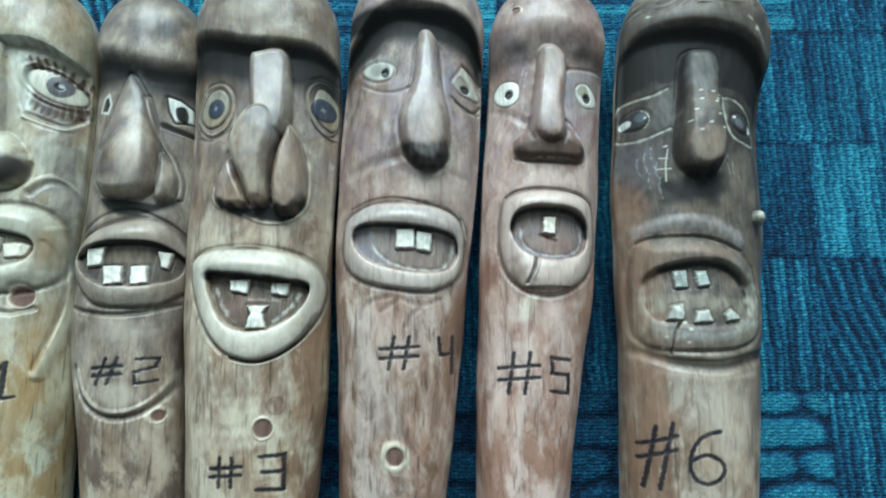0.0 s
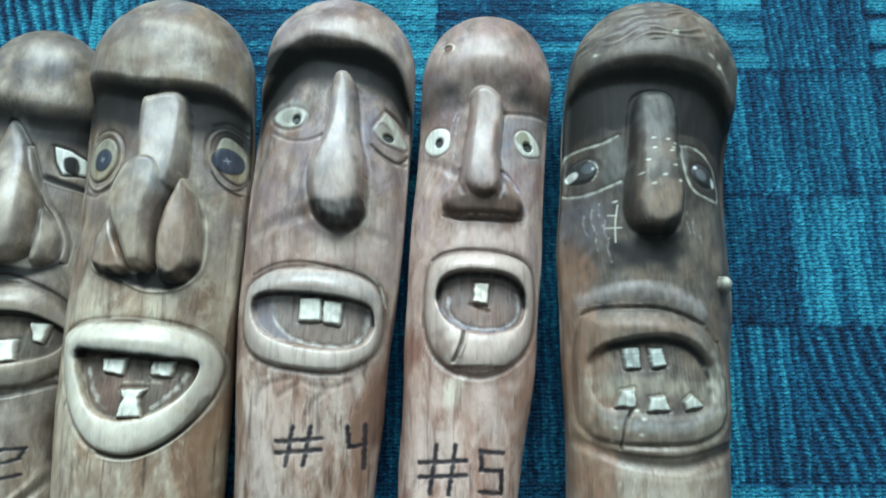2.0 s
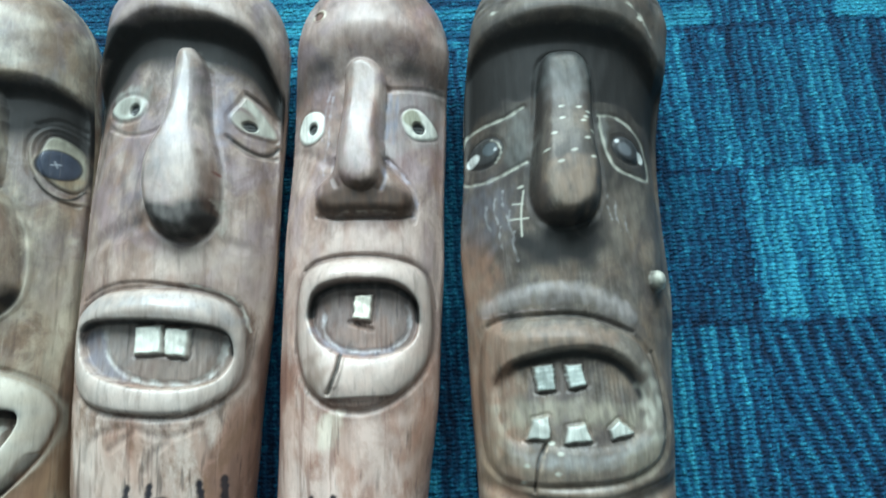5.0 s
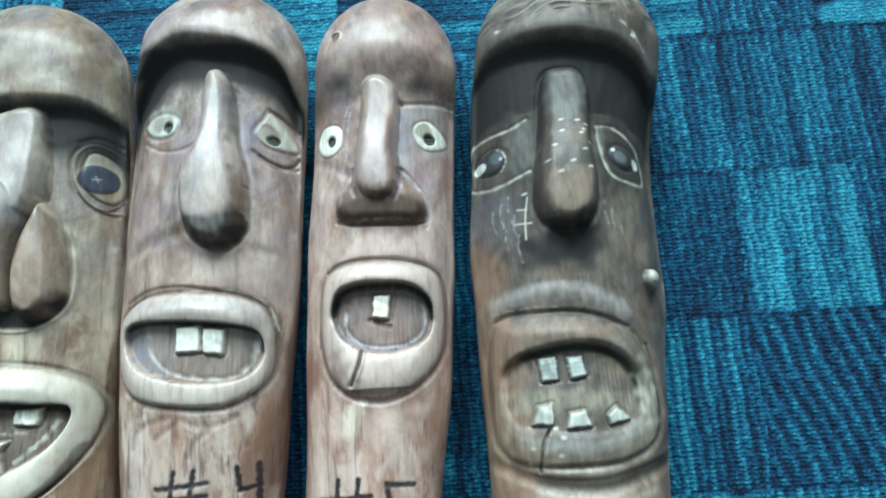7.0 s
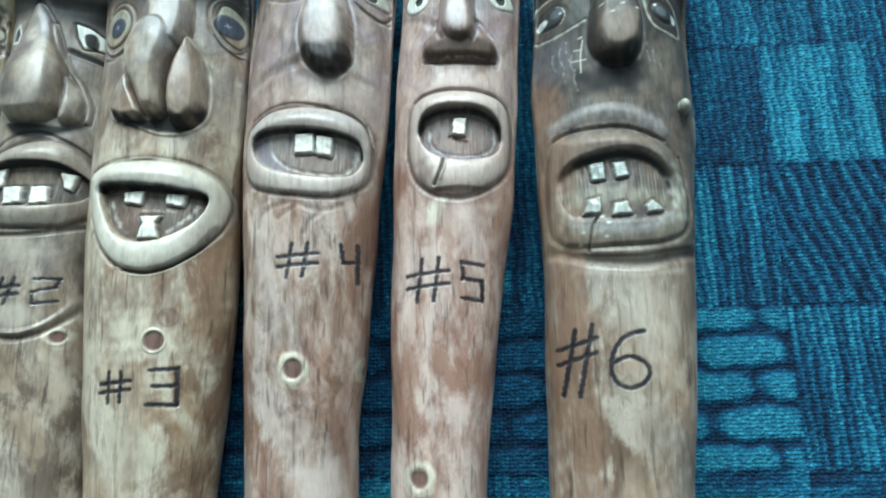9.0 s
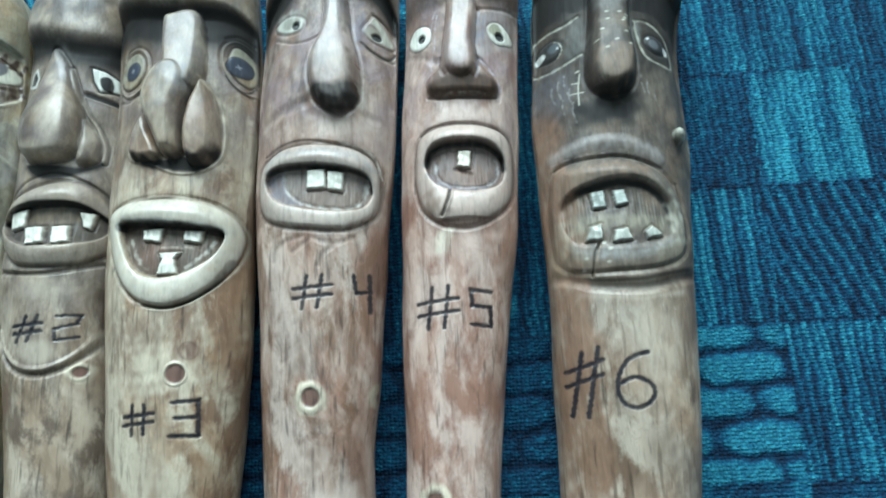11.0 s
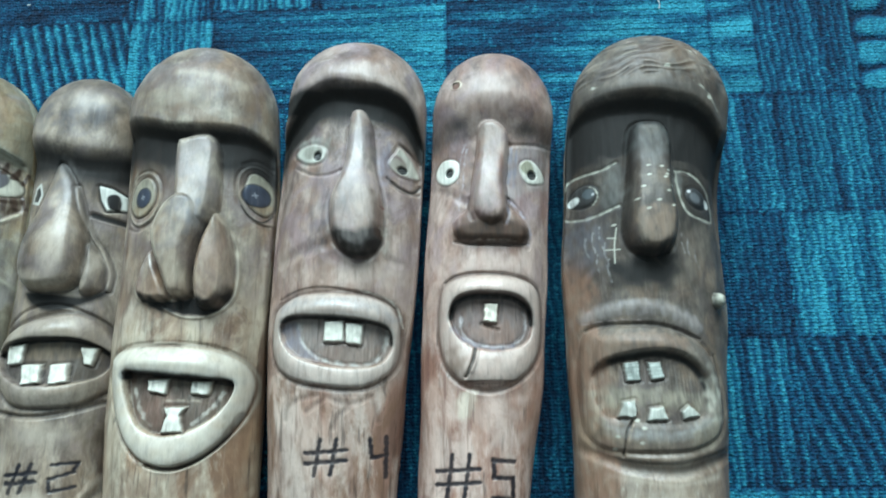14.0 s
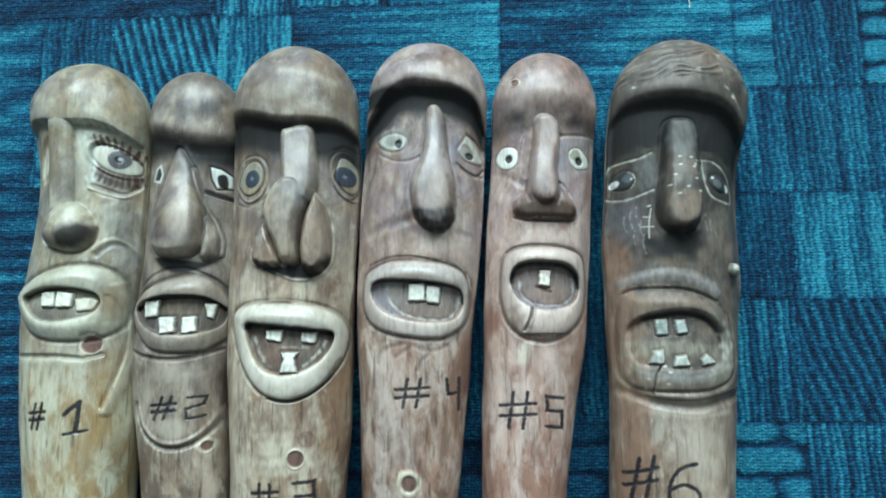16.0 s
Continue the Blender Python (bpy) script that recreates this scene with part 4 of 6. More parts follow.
def carve_three(c):
    washed(c, 10, 135)
    c.brow([(-140, 166), (-126, 165), (-112, 161), (-98, 157), (-77, 157), (-62, 157), (-48, 150)], 8.0, 0.5, 105, soft=8, burn_shade=0.98, reach=20)
    c.stain(c.shape(-87.2, 202.4, 6, 5), SLATE, 0.4, 6)
    c.stain(c.shape(-117.8, 178.8, 7, 8), OCHRE, 0.4, 7)
    c.stain(c.shape(-65.3, 179.6, 6, 8), OCHRE, 0.35, 7)
    c.wipe_sheen(c.shape(-96.6, 177.4, 14, 6) + wobble(c.x, c.y, 9, 40), 0.55, 8)
    c.wipe_sheen(c.curl((-98.0, 190.9), (-83.6, 189.7), (-67.1, 185.6)) - 2, 0.55, 5)
    c.burn_shade(c.shape(-92, 155, 44, 40, 38), 0.36, 34)
    # left wing, bridge, and two heavy lobes
    wing = c.blob((-112.6, 79.3), (-109.8, 90.1), (-106.4, 97.1), (-102.7, 97.0), (-98.9, 87.7), (-93.9, 77.2), (-93.6, 72.3), (-101.3, 71.0), (-109.9, 73.6))
    c.nose(wing, 4, -5, 0, 2.0, 100, 85)
    bridge = c.blob((-96.8, 152.4), (-92.5, 155.4), (-81.4, 157.4), (-76.3, 151.0), (-75.0, 136.6), (-74.6, 120.6), (-78.1, 109.2), (-86.4, 110.2), (-93.6, 119.4), (-96.4, 135.3))
    c.nose(bridge, 4.2, -5.5, -2.0, 4.0, 155, 115)
    right = c.blob((-78.7, 108.2), (-74.9, 115.5), (-70.1, 108.5), (-67.4, 99.6), (-66.2, 87.2), (-66.6, 77.7), (-70.9, 69.8), (-77.2, 67.5), (-81.4, 71.8), (-82.9, 84.1), (-81.5, 98.1))
    c.nose(right, 4.2, -4.5, 3.0, 5.0, 110, 85, 0.7)
    c.push(c.shape(-73.7, 83.2, 7, 14, 10), 1.4, 9)
    centre = c.blob((-104.1, 108.7), (-99.3, 118.9), (-91.7, 124.8), (-83.5, 123.9), (-79.0, 116.3), (-80.0, 105.9), (-82.7, 97.4), (-83.0, 85.6), (-83.0, 74.8), (-88.8, 72.4), (-93.4, 74.5), (-97.8, 84.6), (-101.9, 93.9), (-104.4, 102.4))
    c.nose(centre, 5, -3.5, 5.0, 6.6, 120, 95, 0.7)
    c.push(c.shape(-90.8, 105.4, 9, 16, 22), 2.2, 12)
    c.clean(np.minimum(np.minimum(bridge, centre), right) + 1, 0.9, 4)
    c.stain(bridge + 1, (0.21, 0.185, 0.17), 0.6, 4)
    # small highlight painted on the corner of the bridge
    c.wipe_sheen(c.line((-81.6, 156.1), (-78.8, 153.4)) - 0.9, 1.0, 1.8)
    c.wipe_sheen(c.curl((-95.4, 117.9), (-101.1, 108.6), (-101.0, 100.7), (-97.8, 92.0)) - 1.3, 0.95, 3.5)
    c.wipe_sheen(c.shape(-89.2, 85.3, 4, 9), 0.5, 5)
    c.stain(c.shape(-91.4, 105.4, 5.5, 14, turn=-14), SLATE, 0.45, 5)
    c.stain(c.shape(-82.1, 112.0, 2.5, 9), (0.16, 0.19, 0.24), 0.5, 4)
    c.stain(c.shape(-73.1, 89.4, 5, 16), (0.30, 0.215, 0.165), 0.5, 6)
    c.groove(c.curl((-104.8, 108.7), (-103.1, 97.7), (-98.2, 86.7), (-93.1, 74.2)), 1.2, 1.0, 0.6)
    c.groove(c.curl((-78.7, 109.1), (-81.5, 99.3), (-83.0, 85.6), (-82.7, 74.5)), 1.4, 1.2, 0.7)
    # dark band below the lobes, burnt wood plus painted shade
    c.burn_shade(c.blob((-111.6, 76.2), (-96.6, 72.3), (-81.8, 73.9), (-73.2, 72.4), (-66.4, 79.3), (-67.2, 72.0), (-76.3, 65.1), (-90.1, 65.7), (-104.4, 69.2)) + 0.6 * wobble(c.x, c.y, 8, 39), 0.96, 4)
    c.burn_shade(c.shape(-70.4, 108.5, 1.6, 8, turn=-15), 0.5, 4)
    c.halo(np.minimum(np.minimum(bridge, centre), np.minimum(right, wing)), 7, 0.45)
    hem = c.curl((-112.8, 82.5), (-113.2, 77.5), (-109.9, 73.0), (-99.6, 69.8), (-87.1, 64.3), (-75.7, 65.1), (-67.7, 71.3), (-65.2, 81.1), (-65.6, 95.1), (-68.4, 105.7), (-73.1, 112.8), (-75.8, 116.6))
    c.ridge(hem, 1.2, 0.9)
    c.wipe_sheen(hem - 0.4, 0.85, 1.4)
    c.groove(c.curl((-106.7, 100.9), (-108.6, 93.2), (-110.7, 82.4)), 1.3, 0.8, 0.4)
    c.burn_shade(c.shape(-102.1, 138.6, 4, 12), 0.5, 7)
    c.burn_shade(c.shape(-72.3, 133.7, 3, 14), 0.4, 6)
    c.burn_shade(c.shape(-112.0, 101.2, 6, 10), 0.35, 9)
    # round staring eyes
    for lid, ball, iris, r in ((c.blob((-128.3, 123.7), (-126.4, 132.7), (-120.6, 138.4), (-111.8, 138.4), (-106.1, 131.9), (-105.4, 121.3), (-110.4, 113.8), (-118.8, 112.5)),
                                c.blob((-125.2, 123.3), (-123.1, 131.1), (-118.4, 136.3), (-112.0, 136.2), (-107.8, 130.7), (-107.6, 122.4), (-112.4, 116.5), (-119.4, 116.2)), (-114.8, 125.7), 4.9),
                               (c.blob((-67.2, 128.1), (-66.8, 138.6), (-61.2, 143.5), (-54.6, 140.1), (-49.9, 129.8), (-50.0, 118.9), (-55.6, 114.5), (-62.2, 117.1)),
                                c.blob((-65.3, 129.2), (-64.0, 138.0), (-60.5, 140.4), (-55.3, 136.9), (-52.8, 129.8), (-53.8, 121.2), (-57.6, 118.1), (-62.9, 121.8)), (-60.4, 128.3), 5.7)):
        c.halo(lid, 5, 0.5)
        c.groove(np.abs(lid - 1.2), 1.1, 0.6, 0.4)
        c.ridge(np.abs(lid), 1.3, 0.6)
        c.wipe_sheen(np.abs(lid) - 0.3, 0.6, 1.4)
        c.groove(np.abs(ball), 0.8, 0.8, 0.75)
        c.push(ball, 0.9, 4)
        c.colour(ball + 0.7, (0.34, 0.325, 0.25), 0.75, 1.8)
        c.stain(np.maximum(ball + 0.8, c.shape(iris[0], iris[1] - 8, 9, 5)), AMBER, 0.5, 3)
        di = c.shape(*iris, r, r * 1.05)
        c.colour(di, (0.04, 0.05, 0.075), 1.0, 0.9)
        c.colour(np.abs(di) - 0.3, PUPIL, 0.9, 0.8)
        c.push(di, 0.5, 3)
        for a in (0.3, 1.87):
            c.colour(c.line((iris[0] - 1.2 * math.cos(a), iris[1] - 1.2 * math.sin(a)), (iris[0] + 1.2 * math.cos(a), iris[1] + 1.2 * math.sin(a))) - 0.15, (0.50, 0.53, 0.57), 0.8, 0.6)
    c.burn_shade(c.curl((-66.2, 121.9), (-63.0, 117.2), (-58.0, 115.0), (-53.8, 119.6)) - 0.5, 0.9, 1.2)
    c.groove(c.curl((-66.2, 144.0), (-60.8, 147.0), (-54.3, 144.8)), 1.4, 0.7, 0.45)
    c.groove(c.curl((-126.0, 112.4), (-116.5, 109.0), (-105.0, 114.0)), 1.2, 0.6, 0.35)
    # laughing mouth
    outer = c.blob((-123.0, 38.0), (-121.4, 46.6), (-111.5, 50.4), (-89.3, 50.9), (-72.3, 49.2), (-61.6, 43.8), (-57.5, 36.4), (-57.4, 28.2), (-59.8, 18.0), (-66.4, 7.6), (-75.6, -0.2), (-86.6, -3.8), (-98.7, -1.5), (-108.9, 6.9), (-117.0, 19.9))
    inner = c.blob((-113.0, 38.3), (-104.0, 38.4), (-88.6, 36.9), (-73.0, 35.3), (-64.5, 34.1), (-65.0, 26.8), (-69.7, 19.2), (-78.9, 12.9), (-90.2, 10.7), (-101.1, 13.6), (-108.5, 23.1))
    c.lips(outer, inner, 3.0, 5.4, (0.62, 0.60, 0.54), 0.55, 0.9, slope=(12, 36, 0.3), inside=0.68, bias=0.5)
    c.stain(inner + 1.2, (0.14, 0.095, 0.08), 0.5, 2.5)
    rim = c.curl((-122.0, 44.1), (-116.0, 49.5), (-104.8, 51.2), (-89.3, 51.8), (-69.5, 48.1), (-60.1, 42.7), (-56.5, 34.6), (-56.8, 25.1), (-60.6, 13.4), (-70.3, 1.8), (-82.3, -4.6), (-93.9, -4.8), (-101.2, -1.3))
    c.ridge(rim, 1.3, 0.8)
    c.wipe_sheen(rim - 0.4, 0.95, 1.4)
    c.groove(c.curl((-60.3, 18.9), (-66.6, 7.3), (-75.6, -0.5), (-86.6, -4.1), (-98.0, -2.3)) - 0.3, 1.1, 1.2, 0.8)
    # painted shade below the upper lip
    c.burn_shade(c.curl((-113.0, 37.7), (-104.0, 38.1), (-88.5, 36.6), (-73.0, 35.0), (-65.0, 33.5)) - 2.2, 0.97, 2.4)
    c.burn_shade(c.shape(-86.0, 31.0, 4, 5), 0.7, 4)
    c.stain(c.shape(-95.2, 22.0, 8, 8), (0.20, 0.12, 0.09), 0.5, 5)
    c.scratch(c.curl((-108.3, 31.2), (-104.1, 22.3), (-97.1, 15.2)), 0.9, (0.52, 0.50, 0.44), 0.65)
    c.scratch(c.curl((-79.0, 15.0), (-72.2, 21.9), (-68.2, 29.1)), 0.9, (0.52, 0.50, 0.44), 0.65)
    c.scratch(c.curl((-92.1, 25.6), (-82.2, 25.8), (-74.4, 24.8)), 0.6, (0.45, 0.38, 0.30), 0.6)
    c.wipe_sheen(c.curl((-117.2, 34.9), (-116.6, 25.9)) - 1, 0.6, 3)
    c.peg(2.0, (-101.6, 35.4), (-91.2, 35.9), (-92.3, 28.5), (-101.0, 30.1))
    c.peg(2.0, (-81.2, 34.4), (-72.7, 34.4), (-73.5, 27.8), (-81.5, 28.8))
    c.peg(2.4, (-92.0, 22.9), (-81.8, 22.9), (-83.9, 19.3), (-81.9, 11.7), (-92.0, 11.5), (-90.0, 19.2))
    # pale patch with a knot, a second knot above it
    c.stain(c.shape(-86, -37, 13, 7), RING, 0.8, 14)
    c.wipe_sheen(c.shape(-102.9, -43.4, 12, 10) + 3 * wobble(c.x, c.y, 9, 22), 0.5, 9)
    c.wipe_sheen(c.shape(-96, -85, 17, 34) + 2 * wobble(c.x, c.y, 14, 23), 0.5, 24)
    c.wipe_sheen(c.shape(-122, -40, 4, 40), 0.5, 9)
    c.stain(c.shape(-90, -92, 3, 14) + wobble(c.x, c.y, 8, 24), (0.20, 0.12, 0.08), 0.5, 7)
    c.stain(c.shape(-92, -12, 20, 9) + 2 * wobble(c.x, c.y, 9, 25), (0.22, 0.155, 0.115), 0.5, 14)
    c.knot(-82, -35.5, 4.3, 1.2)
    c.stain(c.shape(-76.5, -24.9, 4.5, 4.5), KNOT, 0.8, 3)
    c.burn_shade(np.abs(c.shape(-76.5, -24.9, 4.0, 4.0)) - 0.3, 0.5, 1.2)
    c.stain(c.shape(-60.7, -19.6, 5, 30), (0.22, 0.12, 0.075), 0.55, 8)
    c.stain(c.shape(-100.9, -17.5, 14, 10), (0.30, 0.20, 0.14), 0.5, 12)
    c.hash_mark(-99, -55.5, 15, 13, 0.02)
    for s in (((-83, -48.5), (-72, -48)), ((-81.5, -55.5), (-73, -55.5)), ((-84, -63.5), (-72.5, -64)), ((-72.3, -48), (-72.5, -64))):
        c.mark(1.0, *s)


def carve_four(c):
    washed(c, 15, 150)
    c.brow([(-52, 156), (-42, 166), (-36, 173), (-28, 178), (-5, 178), (10, 175), (19, 170), (26, 156), (32, 142)], 8.5, 0.42, 100, soft=8, burn_shade=0.96, reach=16, rim=1.2)
    c.push(c.shape(-12, 194, 30, 6), 1.6, 12)
    c.burn_shade(c.shape(-12, 160, 42, 30, 30), 0.34, 34)
    # dark under the brow: scorching together with painted shade
    c.burn_shade(c.blob((-49.3, 170.4), (-49.2, 183.3), (-30.5, 182.6), (-6.5, 182.3), (11.6, 180.7), (22.4, 174.5), (25.5, 165.7), (25.1, 160.5), (20.7, 162.9), (13.7, 163.4), (5.3, 162.5), (-12.1, 165.3), (-26.4, 166.6), (-38.8, 168.0)), 0.95, 9)
    # straight nose ending in a heavy drop
    d = c.blob((-9.6, 166.6), (-7.0, 169.4), (-2.7, 168.8), (0.8, 162.0), (2.1, 150.5), (3.2, 137.0), (6.1, 123.9), (7.2, 113.0), (6.5, 102.2), (3.1, 94.6), (-2.5, 91.2), (-9.1, 92.9), (-15.3, 98.8), (-18.4, 108.6), (-19.1, 119.5), (-17.2, 127.0), (-13.7, 135.7), (-11.7, 145.7), (-10.8, 157.3))
    c.nose(d, 5.4, -5.5, -0.5, 4.2, 172, 104)
    c.push(c.shape(-5.0, 111.4, 13, 26, 16), 3.4, 16)
    c.groove(np.abs(d - 0.5) + 6 * smooth(160, 168, c.y), 1.5, 0.7, 0.45)
    c.clean(d + 1.2, 0.9, 3.5)
    c.wipe_sheen(c.blob((-9.0, 167.7), (-2.8, 167.1), (-1.5, 157.2), (-2.0, 143.3), (-6.5, 141.0), (-9.1, 154.9)) + 0.5 * wobble(c.x, c.y, 5, 44), 0.12, 5)
    # lit left edge of the drop, lightened in the colour
    c.wipe_sheen(c.curl((-10.9, 137.7), (-16.3, 125.9), (-16.8, 117.1), (-12.8, 110.4)) - 1.6, 0.3, 5)
    c.wipe_sheen(c.shape(-1.3, 116.8, 4, 13), 0.5, 7)
    c.stain(d + 3, (0.34, 0.305, 0.285), 0.4, 4)
    c.stain(c.shape(-9.3, 123.3, 5, 12), SLATE, 0.4, 5)
    c.stain(c.blob((-10.0, 164.3), (-1.8, 166.7), (1.0, 155.1), (2.5, 137.0), (-6.9, 137.7), (-10.8, 145.7)), (0.27, 0.255, 0.24), 0.45, 5)
    c.stain(c.line((0.6, 155.0), (2.1, 134.7)) - 0.8, (0.10, 0.085, 0.075), 0.6, 3)
    # dark brown tip, its underside shade coloured in as well
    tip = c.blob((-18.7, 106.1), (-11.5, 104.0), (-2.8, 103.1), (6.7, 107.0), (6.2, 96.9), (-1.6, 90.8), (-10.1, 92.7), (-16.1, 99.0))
    c.burn_shade(tip + 0.5 * wobble(c.x, c.y, 8, 43), 0.93, 5)
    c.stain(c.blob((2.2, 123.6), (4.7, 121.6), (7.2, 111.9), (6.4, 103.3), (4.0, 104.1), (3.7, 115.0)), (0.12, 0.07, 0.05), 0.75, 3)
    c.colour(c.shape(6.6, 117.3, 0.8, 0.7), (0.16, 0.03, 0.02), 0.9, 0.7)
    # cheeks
    c.burn_shade(c.line((-20.6, 100.3), (-30.8, 96.3), (-44.4, 93.1)) - 1.5, 0.4, 7)
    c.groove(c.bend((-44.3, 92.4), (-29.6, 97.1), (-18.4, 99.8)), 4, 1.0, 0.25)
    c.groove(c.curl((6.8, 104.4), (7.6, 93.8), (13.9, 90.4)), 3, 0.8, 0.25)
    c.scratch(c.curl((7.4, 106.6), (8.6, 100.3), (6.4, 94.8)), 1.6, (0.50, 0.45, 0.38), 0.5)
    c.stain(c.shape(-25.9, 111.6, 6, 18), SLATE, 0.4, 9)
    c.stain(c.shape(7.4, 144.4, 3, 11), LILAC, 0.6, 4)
    c.wipe_sheen(c.shape(-3.2, 85.2, 18, 6) + 2 * wobble(c.x, c.y, 9, 45), 0.55, 8)
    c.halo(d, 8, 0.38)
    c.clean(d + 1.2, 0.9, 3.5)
    c.burn_shade(tip + 0.5 * wobble(c.x, c.y, 8, 43), 0.93, 5)
    c.burn_shade(c.shape(-44.6, 127.5, 4, 26), 0.3, 9)
    c.burn_shade(c.shape(20.2, 102.7, 4, 26), 0.25, 9)
    # small drilled eyes in pale sockets
    c.stain(c.shape(-29.7, 150.6, 9, 7), (0.50, 0.52, 0.46), 0.55, 5)
    e = c.blob((-40.2, 150.1), (-35.5, 152.8), (-27.9, 152.6), (-22.6, 148.8), (-23.9, 143.8), (-29.5, 142.4), (-35.4, 144.6))
    c.halo(e, 6, 0.4)
    c.groove(np.abs(e - 0.8), 1.3, 0.5, 0.2)
    c.push(e, 0.4, 2)
    c.colour(np.maximum(e + 0.5, -c.shape(-29.6, 148.9, 5.4, 3.6)), (0.66, 0.69, 0.60), 0.7, 2.2)
    c.colour(np.maximum(e, c.shape(-30.4, 148.9, 5.0, 3.4)), (0.40, 0.41, 0.34), 0.6, 2.0)
    c.groove(c.curl((-39.2, 142.2), (-30.3, 136.6), (-20.5, 135.4), (-11.9, 138.4)), 1.2, 0.7, 0.35)
    c.wipe_sheen(c.curl((-39.4, 143.2), (-30.4, 137.5), (-20.6, 136.3)) - 0.4, 0.6, 1.4)
    e = c.blob((9.0, 143.5), (11.9, 148.5), (14.5, 152.5), (19.1, 148.7), (22.9, 142.9), (23.7, 138.4), (19.6, 136.8), (14.1, 137.1), (10.5, 140.0))
    c.halo(e, 6, 0.4)
    c.groove(np.abs(e - 0.8), 1.3, 0.5, 0.2)
    c.push(e, 0.4, 2)
    c.colour(np.maximum(e + 0.8, -c.shape(12.6, 144.1, 5.2, 3.8, turn=-35)), (0.68, 0.68, 0.58), 0.75, 2.2)
    c.colour(c.shape(13.3, 142.4, 4.2, 3.4, turn=-30), (0.36, 0.34, 0.28), 0.7, 2.0)
    for p, rx, ry in (((-27.1, 146.5), 2.1, 2.5), ((15.4, 140.3), 2.4, 2.1)):
        hole = c.shape(*p, rx, ry)
        c.colour(hole, (0.025, 0.026, 0.028), 1.0, 0.6)
        c.push(hole, -1.6, 0.9)
        for k in (-0.7, 0.6):
            c.colour(np.maximum(hole + 0.2, c.line((p[0] - 2, p[1] + k - 0.4), (p[0] + 2, p[1] + k + 0.4)) - 0.22), (0.20, 0.21, 0.20), 0.8, 0.4)
    for line, w in ((((8.4, 134.5), (13.8, 130.7), (19.5, 129.7), (24.2, 134.5)), 0.8), (((10.3, 132.1), (15.5, 128.4), (23.3, 129.7)), 0.5), (((14.0, 154.4), (19.2, 151.1), (24.1, 146.8)), 0.7)):
        c.groove(c.curl(*line), 1.3, 0.9, w)
    c.wipe_sheen(c.curl((9.4, 133.3), (14.6, 129.5), (20.3, 128.9)) - 0.4, 0.7, 1.4)
    c.wipe_sheen(c.curl((13.3, 152.6), (18.5, 149.4), (23.2, 143.6)) - 0.5, 0.7, 1.6)
    # wide mouth with two teeth
    outer = c.blob((-47.2, 64.4), (-43.1, 70.0), (-32.9, 74.3), (-20.4, 75.2), (-8.6, 74.6), (2.2, 72.9), (10.5, 69.1), (14.2, 62.4), (14.6, 51.3), (12.8, 41.2), (8.4, 35.5), (0.4, 31.1), (-8.0, 30.3), (-19.0, 31.3), (-31.6, 33.7), (-42.0, 38.8), (-47.8, 49.2))
    inner = c.blob((-41.8, 60.5), (-35.7, 63.9), (-20.0, 63.3), (-8.4, 62.4), (2.2, 60.8), (9.4, 58.2), (11.1, 51.2), (9.4, 45.3), (5.3, 41.3), (-2.9, 39.6), (-13.6, 40.2), (-25.5, 42.7), (-35.0, 46.8), (-41.1, 53.7))
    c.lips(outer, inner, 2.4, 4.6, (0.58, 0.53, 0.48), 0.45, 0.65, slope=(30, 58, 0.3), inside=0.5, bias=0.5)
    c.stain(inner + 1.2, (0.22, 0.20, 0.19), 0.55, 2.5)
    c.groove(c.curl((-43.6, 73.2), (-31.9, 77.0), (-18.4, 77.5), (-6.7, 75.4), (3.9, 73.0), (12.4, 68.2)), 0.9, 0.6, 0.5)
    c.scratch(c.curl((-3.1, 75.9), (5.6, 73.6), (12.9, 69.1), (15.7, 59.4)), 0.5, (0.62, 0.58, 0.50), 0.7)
    # shade under the upper lip and on its lower half, put into the colour
    c.burn_shade(c.curl((-41.3, 62.1), (-35.7, 63.7), (-20.0, 63.3), (-8.4, 62.4), (2.2, 60.8), (9.7, 58.0), (10.8, 51.2)) - 1.3, 0.95, 3.0)
    c.burn_shade(c.curl((-39.1, 65.5), (-20.1, 65.5), (-2.9, 63.6), (8.8, 60.8)) - 1.2, 0.4, 5)
    c.stain(c.curl((-40.1, 68.0), (-29.0, 70.5), (-8.5, 69.7), (5.6, 67.2), (11.7, 62.3)) - 2.2, (0.32, 0.31, 0.31), 0.6, 4)
    c.stain(c.blob((-41.2, 60.6), (-32.8, 60.9), (-31.6, 53.0), (-25.6, 46.9), (-20.3, 42.8), (-30.0, 44.8), (-38.6, 50.5)), LILAC, 0.6, 2.5)
    c.stain(c.shape(-8.2, 46.4, 15, 6), (0.24, 0.17, 0.13), 0.5, 5)
    pit = c.curl((-32.5, 60.9), (-30.9, 52.9), (-25.2, 46.8), (-17.4, 42.8), (-8.2, 41.4), (0.4, 41.6), (5.4, 45.2), (8.1, 51.3), (8.6, 56.8))
    c.groove(pit, 1.2, 0.5, 0.25)
    c.scratch(pit - 0.2, 0.9, (0.52, 0.50, 0.46), 0.65)
    c.peg(2.2, (-19.9, 61.6), (-10.6, 61.9), (-10.5, 51.7), (-20.4, 51.7))
    c.peg(2.2, (-10.0, 60.9), (-1.7, 60.1), (-2.6, 50.0), (-10.0, 51.2))
    # shadow band under the lower lip, painted in
    c.burn_shade(c.curl((-44.0, 39.7), (-31.6, 32.6), (-18.9, 30.0), (-6.3, 28.9), (2.9, 30.5), (9.8, 35.0)) - 1.0, 0.75, 5)
